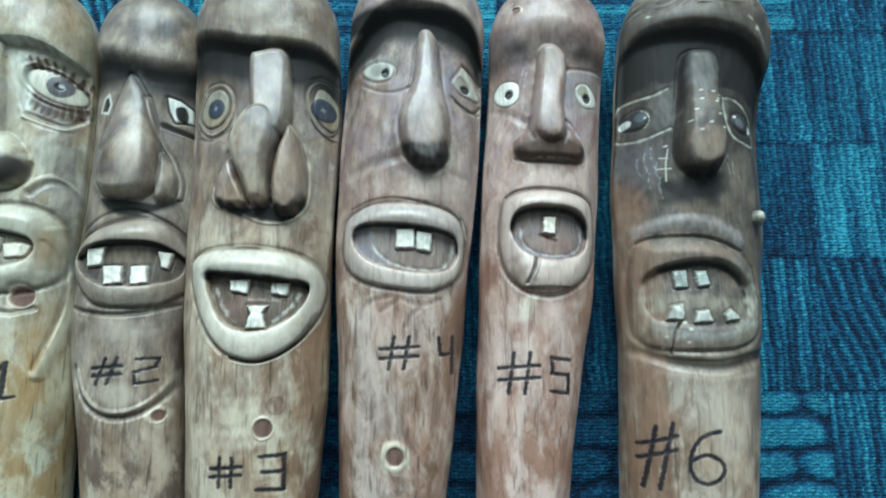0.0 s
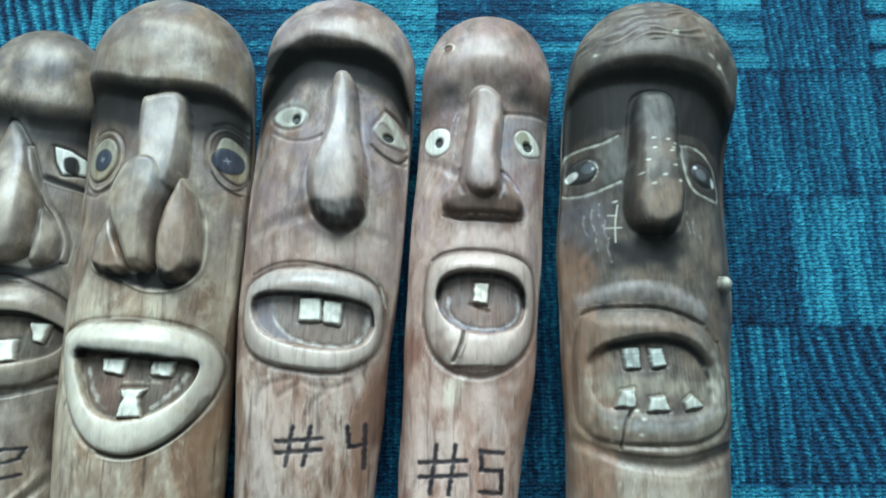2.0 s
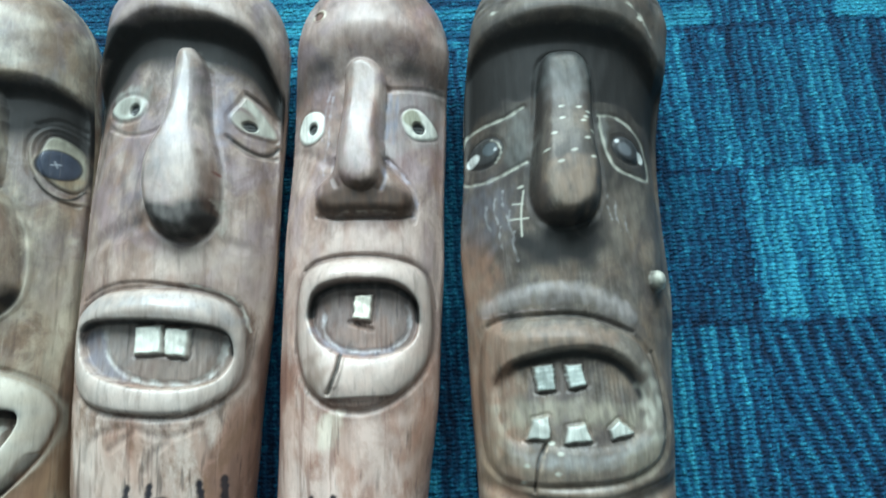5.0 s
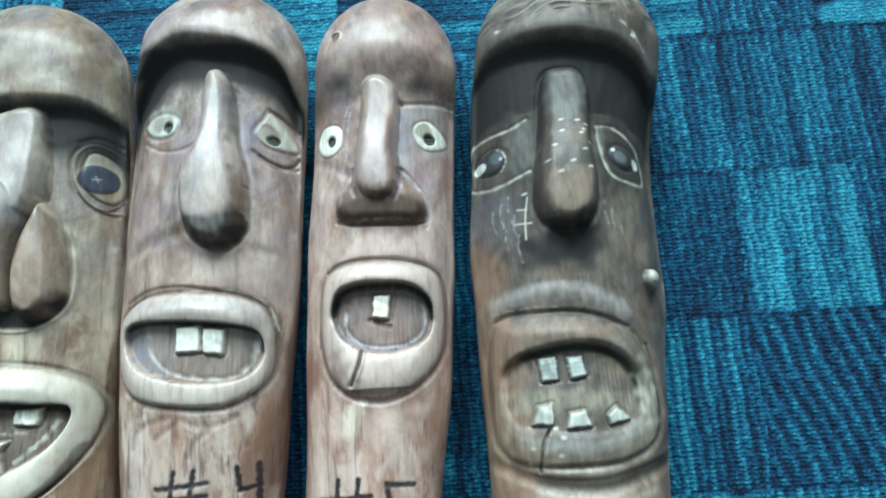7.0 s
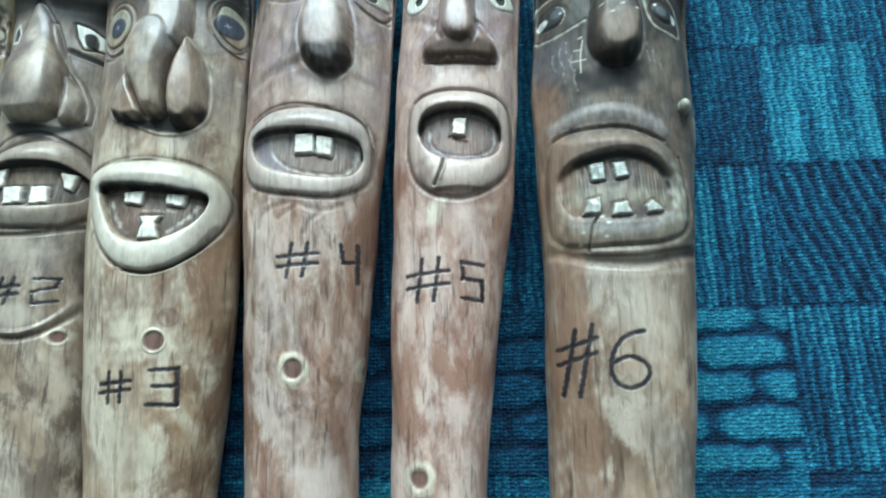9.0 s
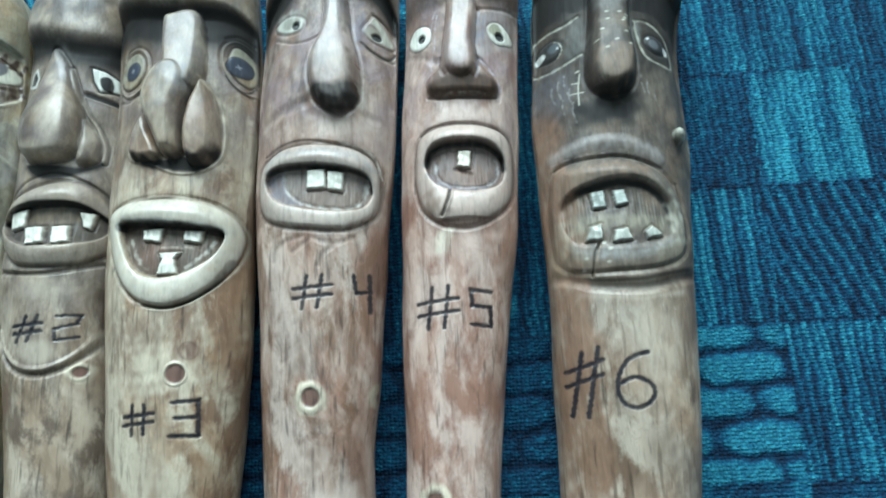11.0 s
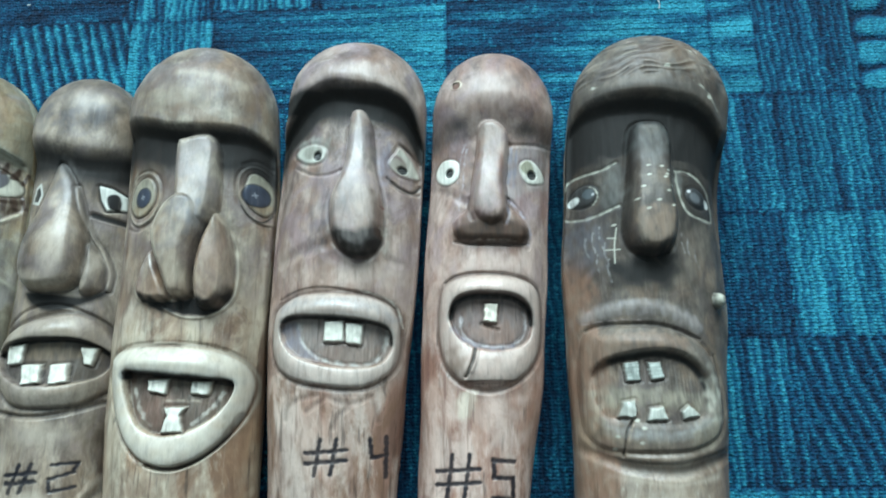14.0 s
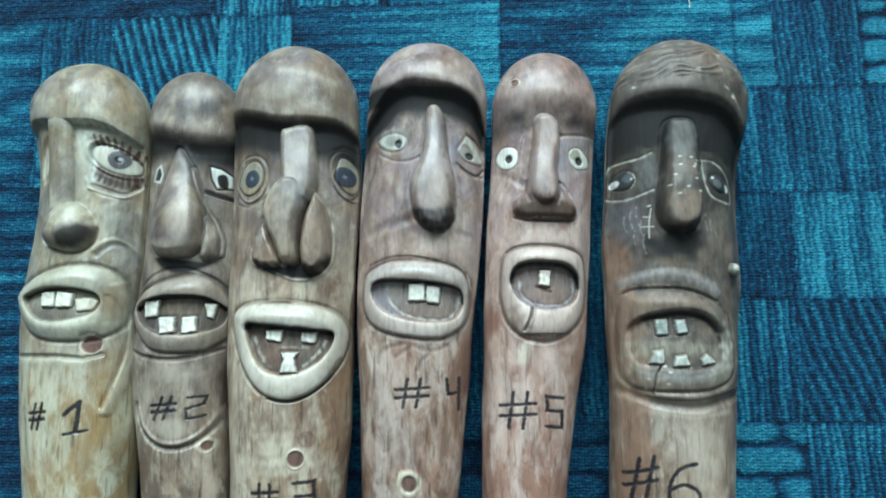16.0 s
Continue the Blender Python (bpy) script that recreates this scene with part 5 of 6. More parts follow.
    for line in (((-22.0, 27.5), (-31.6, 25.4), (-36.5, 21.7), (-37.6, 16.7)), ((-19.3, 25.5), (-23.9, 22.4), (-26.9, 20.3)), ((-7.9, 21.6), (-12.3, 18.2), (-14.6, 12.8)), ((2.3, 26.4), (3.9, 21.4), (5.0, 15.4)), ((-18.9, 27.4), (-8.0, 23.4), (2.0, 26.4))):
        c.groove(c.curl(*line), 1.8, 0.4, 0.32)
    c.hash_mark(-18, 0, 18.5, 15, 0.18)
    for s in (((1.5, 7.5), (2.5, -1)), ((2.5, -1), (8, 0)), ((8.5, 8), (8, -10))):
        c.mark(0.95, *s)
    # smudges of stain down the stick
    c.stain(c.shape(-22, -28, 9, 14) + 4 * wobble(c.x, c.y, 12, 46), (0.20, 0.15, 0.12), 0.6, 12)
    c.stain(c.shape(-14, -74, 12, 11) + 4 * wobble(c.x, c.y, 12, 47), (0.22, 0.14, 0.10), 0.55, 12)
    c.wipe_sheen(c.shape(-30, 2, 6, 16) + 2 * wobble(c.x, c.y, 12, 48), 0.7, 14)
    c.wipe_sheen(c.shape(-10, -102, 11, 12) + 2 * wobble(c.x, c.y, 12, 49), 0.95, 18)
    c.knot(-19.5, -49.5, 4.3, 3.2)
    c.knot(11.5, -51, 3.4, 2.6)


def carve_five(c):
    washed(c, 15, 150)
    c.brow([(25, 160), (36, 162), (50, 164), (64, 165), (80, 163), (92, 159), (102, 152)], 5.5, 0.6, 95, soft=22, burn_shade=0.6, reach=8)
    # soft brow shadow painted on either side of the nose
    c.burn_shade(c.shape(44.7, 164.2, 11, 7), 0.8, 16)
    c.burn_shade(c.shape(80.8, 160.8, 14, 7), 0.8, 16)
    # broad sheen of the crown, put into the colour
    c.wipe_sheen(c.shape(62.6, 180.7, 14, 9) + 2 * wobble(c.x, c.y, 9, 53), 0.7, 12)
    c.burn_shade(c.shape(62, 152, 36, 22, 26), 0.30, 30)
    # nose: a ridge between two flat wings
    wings = c.blob((49.8, 123.8), (53.0, 132.6), (67.8, 131.7), (69.6, 120.3), (74.6, 115.0), (79.0, 109.8), (79.7, 104.3), (76.4, 100.0), (69.0, 99.6), (58.6, 99.8), (47.8, 100.6), (42.5, 104.3), (41.0, 110.6), (43.2, 114.7), (47.9, 117.7))
    c.nose(wings, 4.5, -4.5, 1.0, 1.5, 120, 105, 0.7)
    d = c.blob((55.4, 162.9), (61.2, 165.4), (67.1, 162.7), (70.6, 156.2), (70.1, 143.3), (68.6, 129.5), (69.1, 118.0), (67.2, 110.2), (60.8, 106.5), (53.4, 109.8), (49.7, 118.1), (51.2, 132.9), (53.5, 146.5), (54.3, 156.0))
    c.nose(d, 4.8, -4.5, 1.0, 5.0, 165, 108)
    c.push(c.shape(58.9, 118.2, 8, 16, 10), 1.4, 12)
    ridge = c.blob((55.9, 162.4), (61.1, 164.7), (66.2, 162.0), (68.1, 155.0), (64.7, 143.3), (63.8, 127.1), (63.2, 118.1), (58.9, 113.7), (53.2, 115.4), (51.3, 121.3), (53.2, 132.6), (55.7, 143.8))
    c.clean(d + 1, 0.9, 3)
    # lit ridge, painted slightly paler
    c.wipe_sheen(ridge + 0.3 * wobble(c.x, c.y, 5, 54), 0.15, 3.5)
    c.stain(ridge, (0.36, 0.31, 0.27), 0.5, 3)
    c.groove(c.curl((49.8, 123.8), (49.2, 117.0), (51.2, 111.1)), 1.4, 1.0, 0.5)
    c.groove(c.curl((68.8, 122.5), (69.0, 115.8), (67.1, 109.1)), 1.6, 1.0, 0.7)
    # brown-stained wings, with the shade beneath them painted in
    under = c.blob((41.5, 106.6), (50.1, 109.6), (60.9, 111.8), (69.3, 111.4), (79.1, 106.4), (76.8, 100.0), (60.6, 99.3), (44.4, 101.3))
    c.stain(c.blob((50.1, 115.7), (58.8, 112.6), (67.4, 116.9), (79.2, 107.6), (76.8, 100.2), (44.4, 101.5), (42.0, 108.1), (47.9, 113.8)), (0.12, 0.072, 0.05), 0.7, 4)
    c.burn_shade(under, 0.82, 5)
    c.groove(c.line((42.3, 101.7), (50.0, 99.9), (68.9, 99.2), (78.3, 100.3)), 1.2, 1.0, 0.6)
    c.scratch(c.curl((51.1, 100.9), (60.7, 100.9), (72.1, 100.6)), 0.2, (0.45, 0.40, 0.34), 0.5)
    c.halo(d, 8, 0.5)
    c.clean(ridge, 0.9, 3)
    c.burn_shade(under, 0.82, 5)
    # flat plane cut round one eye, creases beside the nose
    c.groove(c.curl((71.1, 152.7), (68.8, 143.3), (68.0, 131.7), (69.2, 121.4)), 1.6, 0.9, 0.1)
    c.groove(c.line((70.6, 152.0), (95.0, 154.7)), 1.4, 0.7, 0.25)
    c.stain(c.blob((71.0, 151.3), (93.9, 157.0), (92.2, 132.3), (79.3, 127.7), (72.8, 122.7), (68.4, 123.7), (68.5, 138.6), round=False), (0.42, 0.38, 0.36), 0.5, 2)
    c.stain(c.curl((71.9, 150.5), (71.1, 141.1), (69.9, 131.8)) - 1.0, LILAC, 0.75, 1.5)
    c.stain(c.curl((74.6, 149.4), (73.6, 138.9), (72.4, 129.6)) - 0.6, (0.22, 0.24, 0.32), 0.6, 1.2)
    crease = c.curl((69.2, 122.6), (72.7, 119.1), (77.3, 113.7), (80.0, 108.1), (79.6, 102.7), (78.6, 98.2))
    c.groove(crease - 0.5, 1.2, 0.7, 0.2)
    c.scratch(crease, 0.9, (0.48, 0.42, 0.46), 0.8)
    c.stain(c.curl((67.7, 119.1), (69.4, 113.6), (67.8, 109.1)) - 0.6, LILAC, 0.7, 1.4)
    for line in (((44.0, 133.1), (45.7, 145.8), (48.2, 153.6)), ((46.8, 131.3), (47.6, 142.9), (49.1, 151.0)), ((44.4, 117.9), (45.1, 125.9), (47.0, 131.2))):
        c.scratch(c.curl(*line), 0.45, (0.42, 0.38, 0.40), 0.7)
    c.groove(c.bend((31.8, 133.4), (40.7, 127.6), (47.9, 121.8)), 3, 0.7, 0.3)
    # small drilled eyes
    e = c.blob((32.6, 141.3), (35.8, 146.8), (41.7, 146.2), (44.7, 142.9), (44.2, 135.9), (39.7, 133.0), (34.8, 135.3))
    c.push(e, 0.5, 1.6)
    c.colour(e, (0.80, 0.80, 0.72), 0.97, 0.9)
    c.halo(e, 4, 0.4)
    c.groove(np.abs(e - 0.5), 0.8, 0.4, 0.4)
    e = c.blob((76.0, 139.2), (77.2, 143.2), (82.2, 145.1), (87.5, 141.3), (89.7, 137.2), (87.1, 134.0), (81.7, 132.3), (77.9, 134.2))
    c.push(e, 0.5, 1.6)
    c.colour(e, (0.78, 0.77, 0.68), 0.97, 0.9)
    c.colour(np.maximum(e, c.shape(79.7, 141.1, 4.2, 3.6, turn=-40)), (0.33, 0.32, 0.22), 0.85, 1.2)
    c.halo(e, 4, 0.4)
    c.groove(np.abs(e - 0.5), 0.8, 0.4, 0.4)
    for p, rx, ry in (((39.9, 139.4), 2.0, 2.5), ((82.3, 137.3), 2.4, 2.4)):
        hole = c.shape(*p, rx, ry)
        c.colour(hole, (0.025, 0.026, 0.028), 1.0, 0.6)
        c.push(hole, -1.8, 0.9)
        for k in (-0.8, 0.5):
            c.colour(np.maximum(hole + 0.2, c.line((p[0] - 2, p[1] + k - 0.3), (p[0] + 2, p[1] + k + 0.3)) - 0.22), (0.20, 0.21, 0.20), 0.8, 0.4)
    c.wipe_sheen(c.shape(58.3, 89.7, 16, 6) + 2 * wobble(c.x, c.y, 9, 55), 0.75, 8)
    # open mouth with one tooth
    outer = c.blob((34.9, 75.1), (38.5, 80.8), (46.6, 83.4), (58.2, 83.8), (70.4, 82.9), (79.5, 80.1), (83.5, 74.4), (84.2, 62.8), (83.1, 50.2), (79.7, 41.5), (72.5, 34.1), (62.7, 29.4), (52.8, 29.1), (43.7, 32.6), (37.1, 39.8), (34.1, 50.2), (33.4, 62.7))
    inner = c.blob((39.2, 66.1), (42.7, 72.6), (51.8, 75.0), (62.1, 74.6), (72.1, 73.1), (78.1, 67.6), (79.0, 60.4), (77.2, 53.2), (72.1, 49.0), (62.3, 47.2), (51.3, 48.7), (44.0, 53.1), (40.1, 59.5))
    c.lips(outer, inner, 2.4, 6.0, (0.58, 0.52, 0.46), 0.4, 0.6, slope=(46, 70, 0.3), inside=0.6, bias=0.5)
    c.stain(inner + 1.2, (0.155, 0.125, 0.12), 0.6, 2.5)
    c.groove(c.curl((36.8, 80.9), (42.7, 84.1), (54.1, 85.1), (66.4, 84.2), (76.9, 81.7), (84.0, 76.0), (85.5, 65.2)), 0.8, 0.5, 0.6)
    # top of the opening coloured dark for the lip's shade
    c.burn_shade(c.curl((39.5, 63.6), (42.2, 70.6), (49.7, 73.4), (60.0, 73.5), (70.0, 72.5), (77.5, 67.4), (78.8, 60.4)) - 1.8, 0.96, 3.2)
    c.stain(c.curl((40.8, 57.8), (46.2, 52.2), (57.3, 48.4), (69.2, 49.1)) - 1.2, LILAC, 0.6, 2.2)
    pit = c.curl((44.6, 64.6), (45.2, 57.4), (49.3, 52.0), (57.4, 49.4), (67.3, 49.9), (73.7, 53.8), (75.8, 60.4), (74.6, 65.3))
    c.groove(pit, 1.0, 0.5, 0.3)
    c.scratch(pit - 0.2, 0.7, (0.46, 0.44, 0.44), 0.6)
    c.stain(c.shape(60.5, 55.6, 10, 6), (0.26, 0.16, 0.12), 0.6, 4)
    c.peg(2.2, (55.9, 70.0), (62.8, 70.1), (61.9, 60.0), (55.3, 61.2), rgb=(0.70, 0.66, 0.55))
    c.groove(c.line((54.2, 60.1), (62.0, 57.1)) - 0.3, 0.9, 1.0, 0.95)
    c.groove(c.curl((51.1, 48.1), (49.9, 42.9), (47.7, 37.5), (46.5, 35.2)) - 0.2, 0.8, 2.0, 1.0)
    c.ridge(c.curl((52.1, 47.5), (51.1, 42.2), (49.0, 37.4)), 1.2, 0.8)
    c.push(c.shape(59.1, 38.9, 19, 9), 1.6, 11)
    c.wipe_sheen(c.shape(63.1, 43.0, 12, 3.5), 0.5, 5)
    # painted shade along the foot of the lower lip
    c.burn_shade(c.curl((37.1, 41.0), (44.8, 34.7), (53.9, 30.4), (64.7, 31.2), (75.6, 38.1), (81.3, 46.0)) - 1.0, 0.6, 6)
    c.stain(c.shape(41.6, 41.7, 5, 7), (0.20, 0.13, 0.09), 0.6, 5)
    c.colour(c.blob((43.0, 26.7), (48.8, 28.7), (51.4, 27.3), (48.8, 18.3), (43.9, 15.4), (41.9, 20.4)) + 0.5 * wobble(c.x, c.y, 4, 56), (0.64, 0.57, 0.46), 0.7, 3.5)
    # pale patches painted for the broad highlights below the mouth
    c.wipe_sheen(c.shape(60.4, 19.6, 11, 8) + 3 * wobble(c.x, c.y, 10, 51), 0.5, 8)
    c.wipe_sheen(c.shape(66, 8, 9, 6) + 3 * wobble(c.x, c.y, 10, 52), 0.5, 8)
    c.stain(c.shape(75, 15, 5, 14), (0.24, 0.14, 0.10), 0.45, 7)
    c.hash_mark(42, -10, 20, 20, 0.15)
    for s in (((58, -2.5), (68, -3.5)), ((58.5, -2.5), (58.5, -10)), ((58, -10), (67.5, -11)), ((67.5, -11), (67, -19)), ((58, -19), (67, -20))):
        c.mark(1.0, *s)
    c.knot(36, -99, 4.0, 3.4)
    c.knot(44, 186, 2.2, 0.6)


def carve_six(c):
    washed(c, -14, 8)
    c.wash = np.maximum(c.wash, 0.35 * smooth(-60, 0, c.y) + 0.15)
    smoke = c.shape(140, 100, 44, 130, 92)
    c.burn_shade(smoke, 0.5, 26)
    c.burn_shade(c.shape(142, 150, 60, 90, 90), 0.72, 70)
    c.burn_shade(c.shape(142, 125, 42, 62, 40) + 3 * wobble(c.x, c.y, 18, 46), 0.78, 44)
    c.brow([(97.3, 146.6), (100.2, 156.4), (107.0, 165.0), (117.8, 168.3), (130.2, 168.3), (151.0, 166.0), (164.2, 162.4), (171.1, 157.2), (177.0, 149.5)], 9.0, 0.5, 100, soft=9, burn_shade=0.98, reach=32, rim=0.8)
    c.scorch_shade = c.scorch_shade * (1 - 0.45 * smooth(172, 186, c.y))
    # black below the brow, part smoke stain, part shade put into the colour
    c.burn_shade(c.blob((97.5, 145.4), (107.0, 165.0), (117.8, 168.3), (131.1, 167.4), (150.9, 165.3), (164.1, 162.2), (171.1, 156.9), (176.9, 148.4), (174.5, 131.1), (166.5, 131.1), (157.1, 134.5), (148.4, 136.6), (127.9, 139.2), (120.8, 139.4), (111.5, 137.2), (102.0, 136.2), (97.4, 131.5)) + 1.5 * wobble(c.x, c.y, 10, 47), 0.95, 13)
    c.burn_shade(c.shape(134, 36, 44, 52, 40), 0.30, 22)
    furrow = np.sin(6.2832 * (c.y + 0.005 * (c.x - 150) ** 2 + 4.0 * wobble(c.x, c.y, 22, 31)) / 4.6)
    k = smooth(176, 184, c.y) * np.clip(0.6 + 0.9 * wobble(c.x, c.y, 16, 33), 0, 1)
    c.h = c.h + 0.42 * k * furrow
    # hollows painted darker, crests given pale painted highlights
    c.scorch_shade = np.maximum(c.scorch_shade, 0.6 * k * smooth(-0.3, -0.95, furrow))
    c.wear_sheen = np.maximum(c.wear_sheen, 0.45 * k * smooth(0.4, 1.0, furrow))
    for p in ((114.4, 178.9), (169.8, 169.2), (150, 186), (176, 190), (165, 198)):
        c.colour(c.shape(*p, 1.2, 0.9) + 0.4 * wobble(c.x, c.y, 3, 34), LIME, 0.8, 0.8)
    c.scratch(c.curl((162.4, 177.5), (168.9, 172.5), (174.1, 163.7)), 0.7, LIME, 0.5)
    # heavy nose
    # black below the nose: smoke stain deepened by painted shade
    c.burn_shade(c.shape(132.9, 83.4, 27, 12) + 2 * wobble(c.x, c.y, 14, 45), 0.95, 24)
    c.burn_shade(c.shape(141.6, 91.2, 6, 9), 0.95, 7)
    d = c.blob((131.7, 156.5), (137.6, 158.3), (145.8, 156.3), (149.2, 146.9), (148.6, 134.1), (148.2, 121.0), (149.0, 108.1), (147.0, 97.3), (142.0, 91.2), (133.5, 89.3), (126.0, 93.2), (123.0, 103.3), (125.3, 118.3), (128.0, 135.6), (129.6, 148.7))
    c.nose(d, 5.4, -5, -3.0, 5.8, 160, 105)
    c.push(c.shape(136.1, 106.2, 12, 26, 15), 2.6, 15)
    c.groove(np.abs(d - 0.6) + 6 * smooth(160, 166, c.y), 1.6, 0.8, 0.7)
    c.clean(d + 2.5, 0.3, 4)
    c.stain(c.blob((132.2, 155.0), (146.7, 154.7), (147.3, 144.8), (141.9, 134.2), (132.8, 137.1), (130.5, 146.3)), (0.22, 0.235, 0.225), 0.3, 6)
    c.wipe_sheen(c.shape(138.7, 126.7, 4, 12), 0.2, 7)
    c.stain(c.shape(136.8, 103.0, 9, 9), (0.27, 0.19, 0.135), 0.6, 8)
    # shaded underside of the tip, painted over the stain
    c.burn_shade(c.blob((123.3, 95.8), (133.8, 93.3), (146.4, 96.9), (143.2, 90.7), (133.4, 88.7), (125.5, 92.0)), 0.8, 4)
    for p in ((141.7, 132.2), (145.1, 130.4), (144.0, 128.0), (135.1, 127.6), (131.5, 121.5), (142.6, 126.3), (143.0, 118.9), (146.1, 122.8), (137.5, 114.0), (132.5, 110.0), (128.4, 115.3), (119.7, 106.5), (144.2, 111.3), (135.6, 132.9)):
        c.colour(c.shape(*p, 1.15, 0.55, turn=8), LIME, 0.95, 0.5)
    # flank left browner and less smoked
    flank = smooth(116, 104, c.x + 0.05 * (c.y - 60) + 2.0 * wobble(c.x, c.y, 25, 41)) * smooth(110, 70, c.y)
    c.wash, c.scorch_shade = c.wash * (1 - 0.4 * flank), c.scorch_shade * (1 - 0.6 * flank)
    c.stain(6 * (0.5 - flank), (0.27, 0.15, 0.10), 0.7, 3)
    # heavy-lidded eyes with rims cut white
    c.stain(c.blob((116.5, 135.0), (124.7, 137.3), (123.8, 117.5), (117.1, 116.0), (115.8, 125.0)), (0.26, 0.27, 0.25), 0.35, 6)
    c.stain(c.blob((151.3, 132.0), (154.5, 131.7), (153.0, 121.2), (150.4, 123.2)), (0.26, 0.27, 0.25), 0.35, 5)
    up = c.curl((98.4, 125.2), (101.7, 134.3), (108.9, 135.7), (116.6, 136.5), (123.4, 139.2))
    low = c.curl((98.7, 114.6), (105.8, 112.1), (111.9, 112.5), (118.0, 114.5), (123.1, 116.3))
    right = c.curl((151.6, 133.3), (158.8, 133.0), (165.7, 128.6), (169.8, 122.5), (170.8, 110.0), (161.9, 110.0), (156.1, 112.6), (153.2, 118.6), (151.9, 127.2), (152.0, 132.9))
    for line in (up, low, right):
        c.groove(line, 1.4, 0.5, 0.0)
        c.stain(line - 0.55, LIME, 0.8, 1.0)
    e = c.shape(108.2, 124.4, 6.2, 5.6, turn=25)
    c.groove(np.abs(e - 0.4), 1.2, 0.7, 0.9)
    c.push(e, 1.0, 5)
    c.colour(e, (0.035, 0.036, 0.036), 0.95, 1.0)
    c.colour(np.maximum(e, c.shape(109.9, 125.1, 2.6, 2.6)), (0.09, 0.11, 0.12), 0.9, 1.0)
    c.scratch(c.curl((111.0, 128.7), (113.4, 126.2), (113.8, 122.2), (111.9, 119.3)), 0.35, LIME, 0.9)
    c.colour(c.shape(103.5, 122.8, 2.6, 2.1, turn=35), (0.66, 0.68, 0.64), 1.0, 0.8)
    c.glint(111.9, 124.4, 0.6)
    e = c.shape(161.7, 120.2, 6.0, 4.6, turn=-35)
    c.groove(np.abs(e - 0.4), 1.2, 0.7, 0.9)
    c.push(e, 1.0, 5)
    c.colour(e, (0.04, 0.042, 0.044), 0.95, 1.0)
    c.colour(np.maximum(e, c.shape(160.7, 120.1, 3.0, 2.4, turn=-35)), (0.12, 0.13, 0.14), 0.9, 1.0)
    c.colour(c.shape(167.7, 117.9, 1.5, 2.4, turn=15), (0.66, 0.68, 0.64), 1.0, 0.8)
    c.glint(157.8, 123.3, 0.8)
    # stitched scar, scraped cheeks
    c.colour(c.curl((120.6, 104.8), (119.1, 96.4), (118.6, 87.4)) - 0.3, LIME, 0.95, 0.6)
    for a, b in (((116.3, 100.2), (119.9, 99.7)), ((114.2, 94.3), (121.4, 93.9))):
        c.colour(c.line(a, b) - 0.3, LIME, 0.95, 0.6)
    c.stain(c.shape(106.8, 98.1, 9, 13), (0.12, 0.125, 0.145), 0.55, 8)
    c.stain(c.shape(154.3, 91.2, 7, 14), (0.19, 0.16, 0.13), 0.55, 7)
    for k, a in enumerate(((113.4, 106.4), (110.2, 103.8), (115.1, 98.2), (107.1, 102.1), (116.0, 89.5), (111.4, 92.5), (151.2, 101.7), (154.1, 98.6), (157.6, 95.6))):
        pts = (a, (a[0] - 0.6, a[1] - 5), (a[0] + 0.8, a[1] - 11))
        c.scratch(c.curl(*pts), 0.3, (0.34, 0.34, 0.34), 0.6, 90 + k)
    # sagging mouth, teeth above and below
    outer = c.blob((103.7, 54.6), (110.0, 57.4), (119.4, 57.6), (136.3, 56.5), (147.8, 52.8), (157.7, 45.4), (163.3, 33.7), (164.7, 18.3), (160.3, 7.5), (146.7, 2.1), (127.8, 1.1), (110.0, 2.3), (101.8, 9.4), (100.2, 26.8), (101.1, 42.8))
    inner = c.blob((105.5, 34.6), (110.4, 40.6), (120.2, 43.6), (133.4, 44.9), (144.8, 43.0), (152.9, 36.9), (157.3, 28.0), (156.8, 19.0), (149.0, 14.2), (136.2, 12.8), (121.7, 14.0), (110.6, 16.3), (105.6, 24.6))
    c.lips(outer, inner, 1.2, 4.8, None, wear_sheen=0.1, slope=(16, 44, 0.12), edge=5.0, inside=0.3, bias=0.45, foot=0.12)
    # soft shade inside the top of the mouth, painted on
    c.burn_shade(c.curl((106.7, 36.5), (111.6, 40.5), (121.1, 42.9), (133.3, 44.1), (144.7, 41.7), (151.9, 35.8), (155.5, 28.5)) - 2.2, 0.95, 5)
    arch = c.curl((104.6, 62.6), (116.2, 65.1), (129.4, 65.8), (142.8, 63.2), (153.4, 56.7))
    c.ridge(arch, 5, 0.9)
    c.wipe_sheen(arch - 2.2, 0.25, 5)
    c.stain(arch - 3.0, (0.34, 0.31, 0.30), 0.6, 4)
    crease = c.curl((104.6, 56.1), (110.0, 57.8), (118.4, 57.7), (126.9, 58.0), (138.2, 56.8), (147.9, 53.5), (154.9, 50.7))
    c.groove(crease, 1.0, 0.7, 0.6)
    c.scratch(c.curl((102.8, 58.8), (108.2, 59.7), (115.8, 60.2), (128.9, 59.6)), 0.4, (0.42, 0.34, 0.32), 0.6)
    c.stain(c.blob((105.9, 52.3), (121.0, 54.8), (137.9, 53.4), (149.4, 48.5), (143.1, 45.9), (124.2, 46.9), (110.0, 44.1), (105.0, 38.6)), (0.27, 0.185, 0.135), 0.75, 4)
    c.stain(c.blob((108.1, 28.8), (119.1, 29.4), (137.5, 27.6), (153.3, 24.9), (150.4, 17.7), (125.9, 22.6), (110.3, 20.2)), (0.30, 0.27, 0.205), 0.75, 5)
    c.stain(c.blob((107.3, 15.5), (119.7, 11.6), (139.9, 10.8), (154.5, 15.5), (157.8, 13.4), (147.2, 6.2), (126.5, 6.4), (111.3, 8.2)), (0.36, 0.36, 0.345), 0.7, 4)
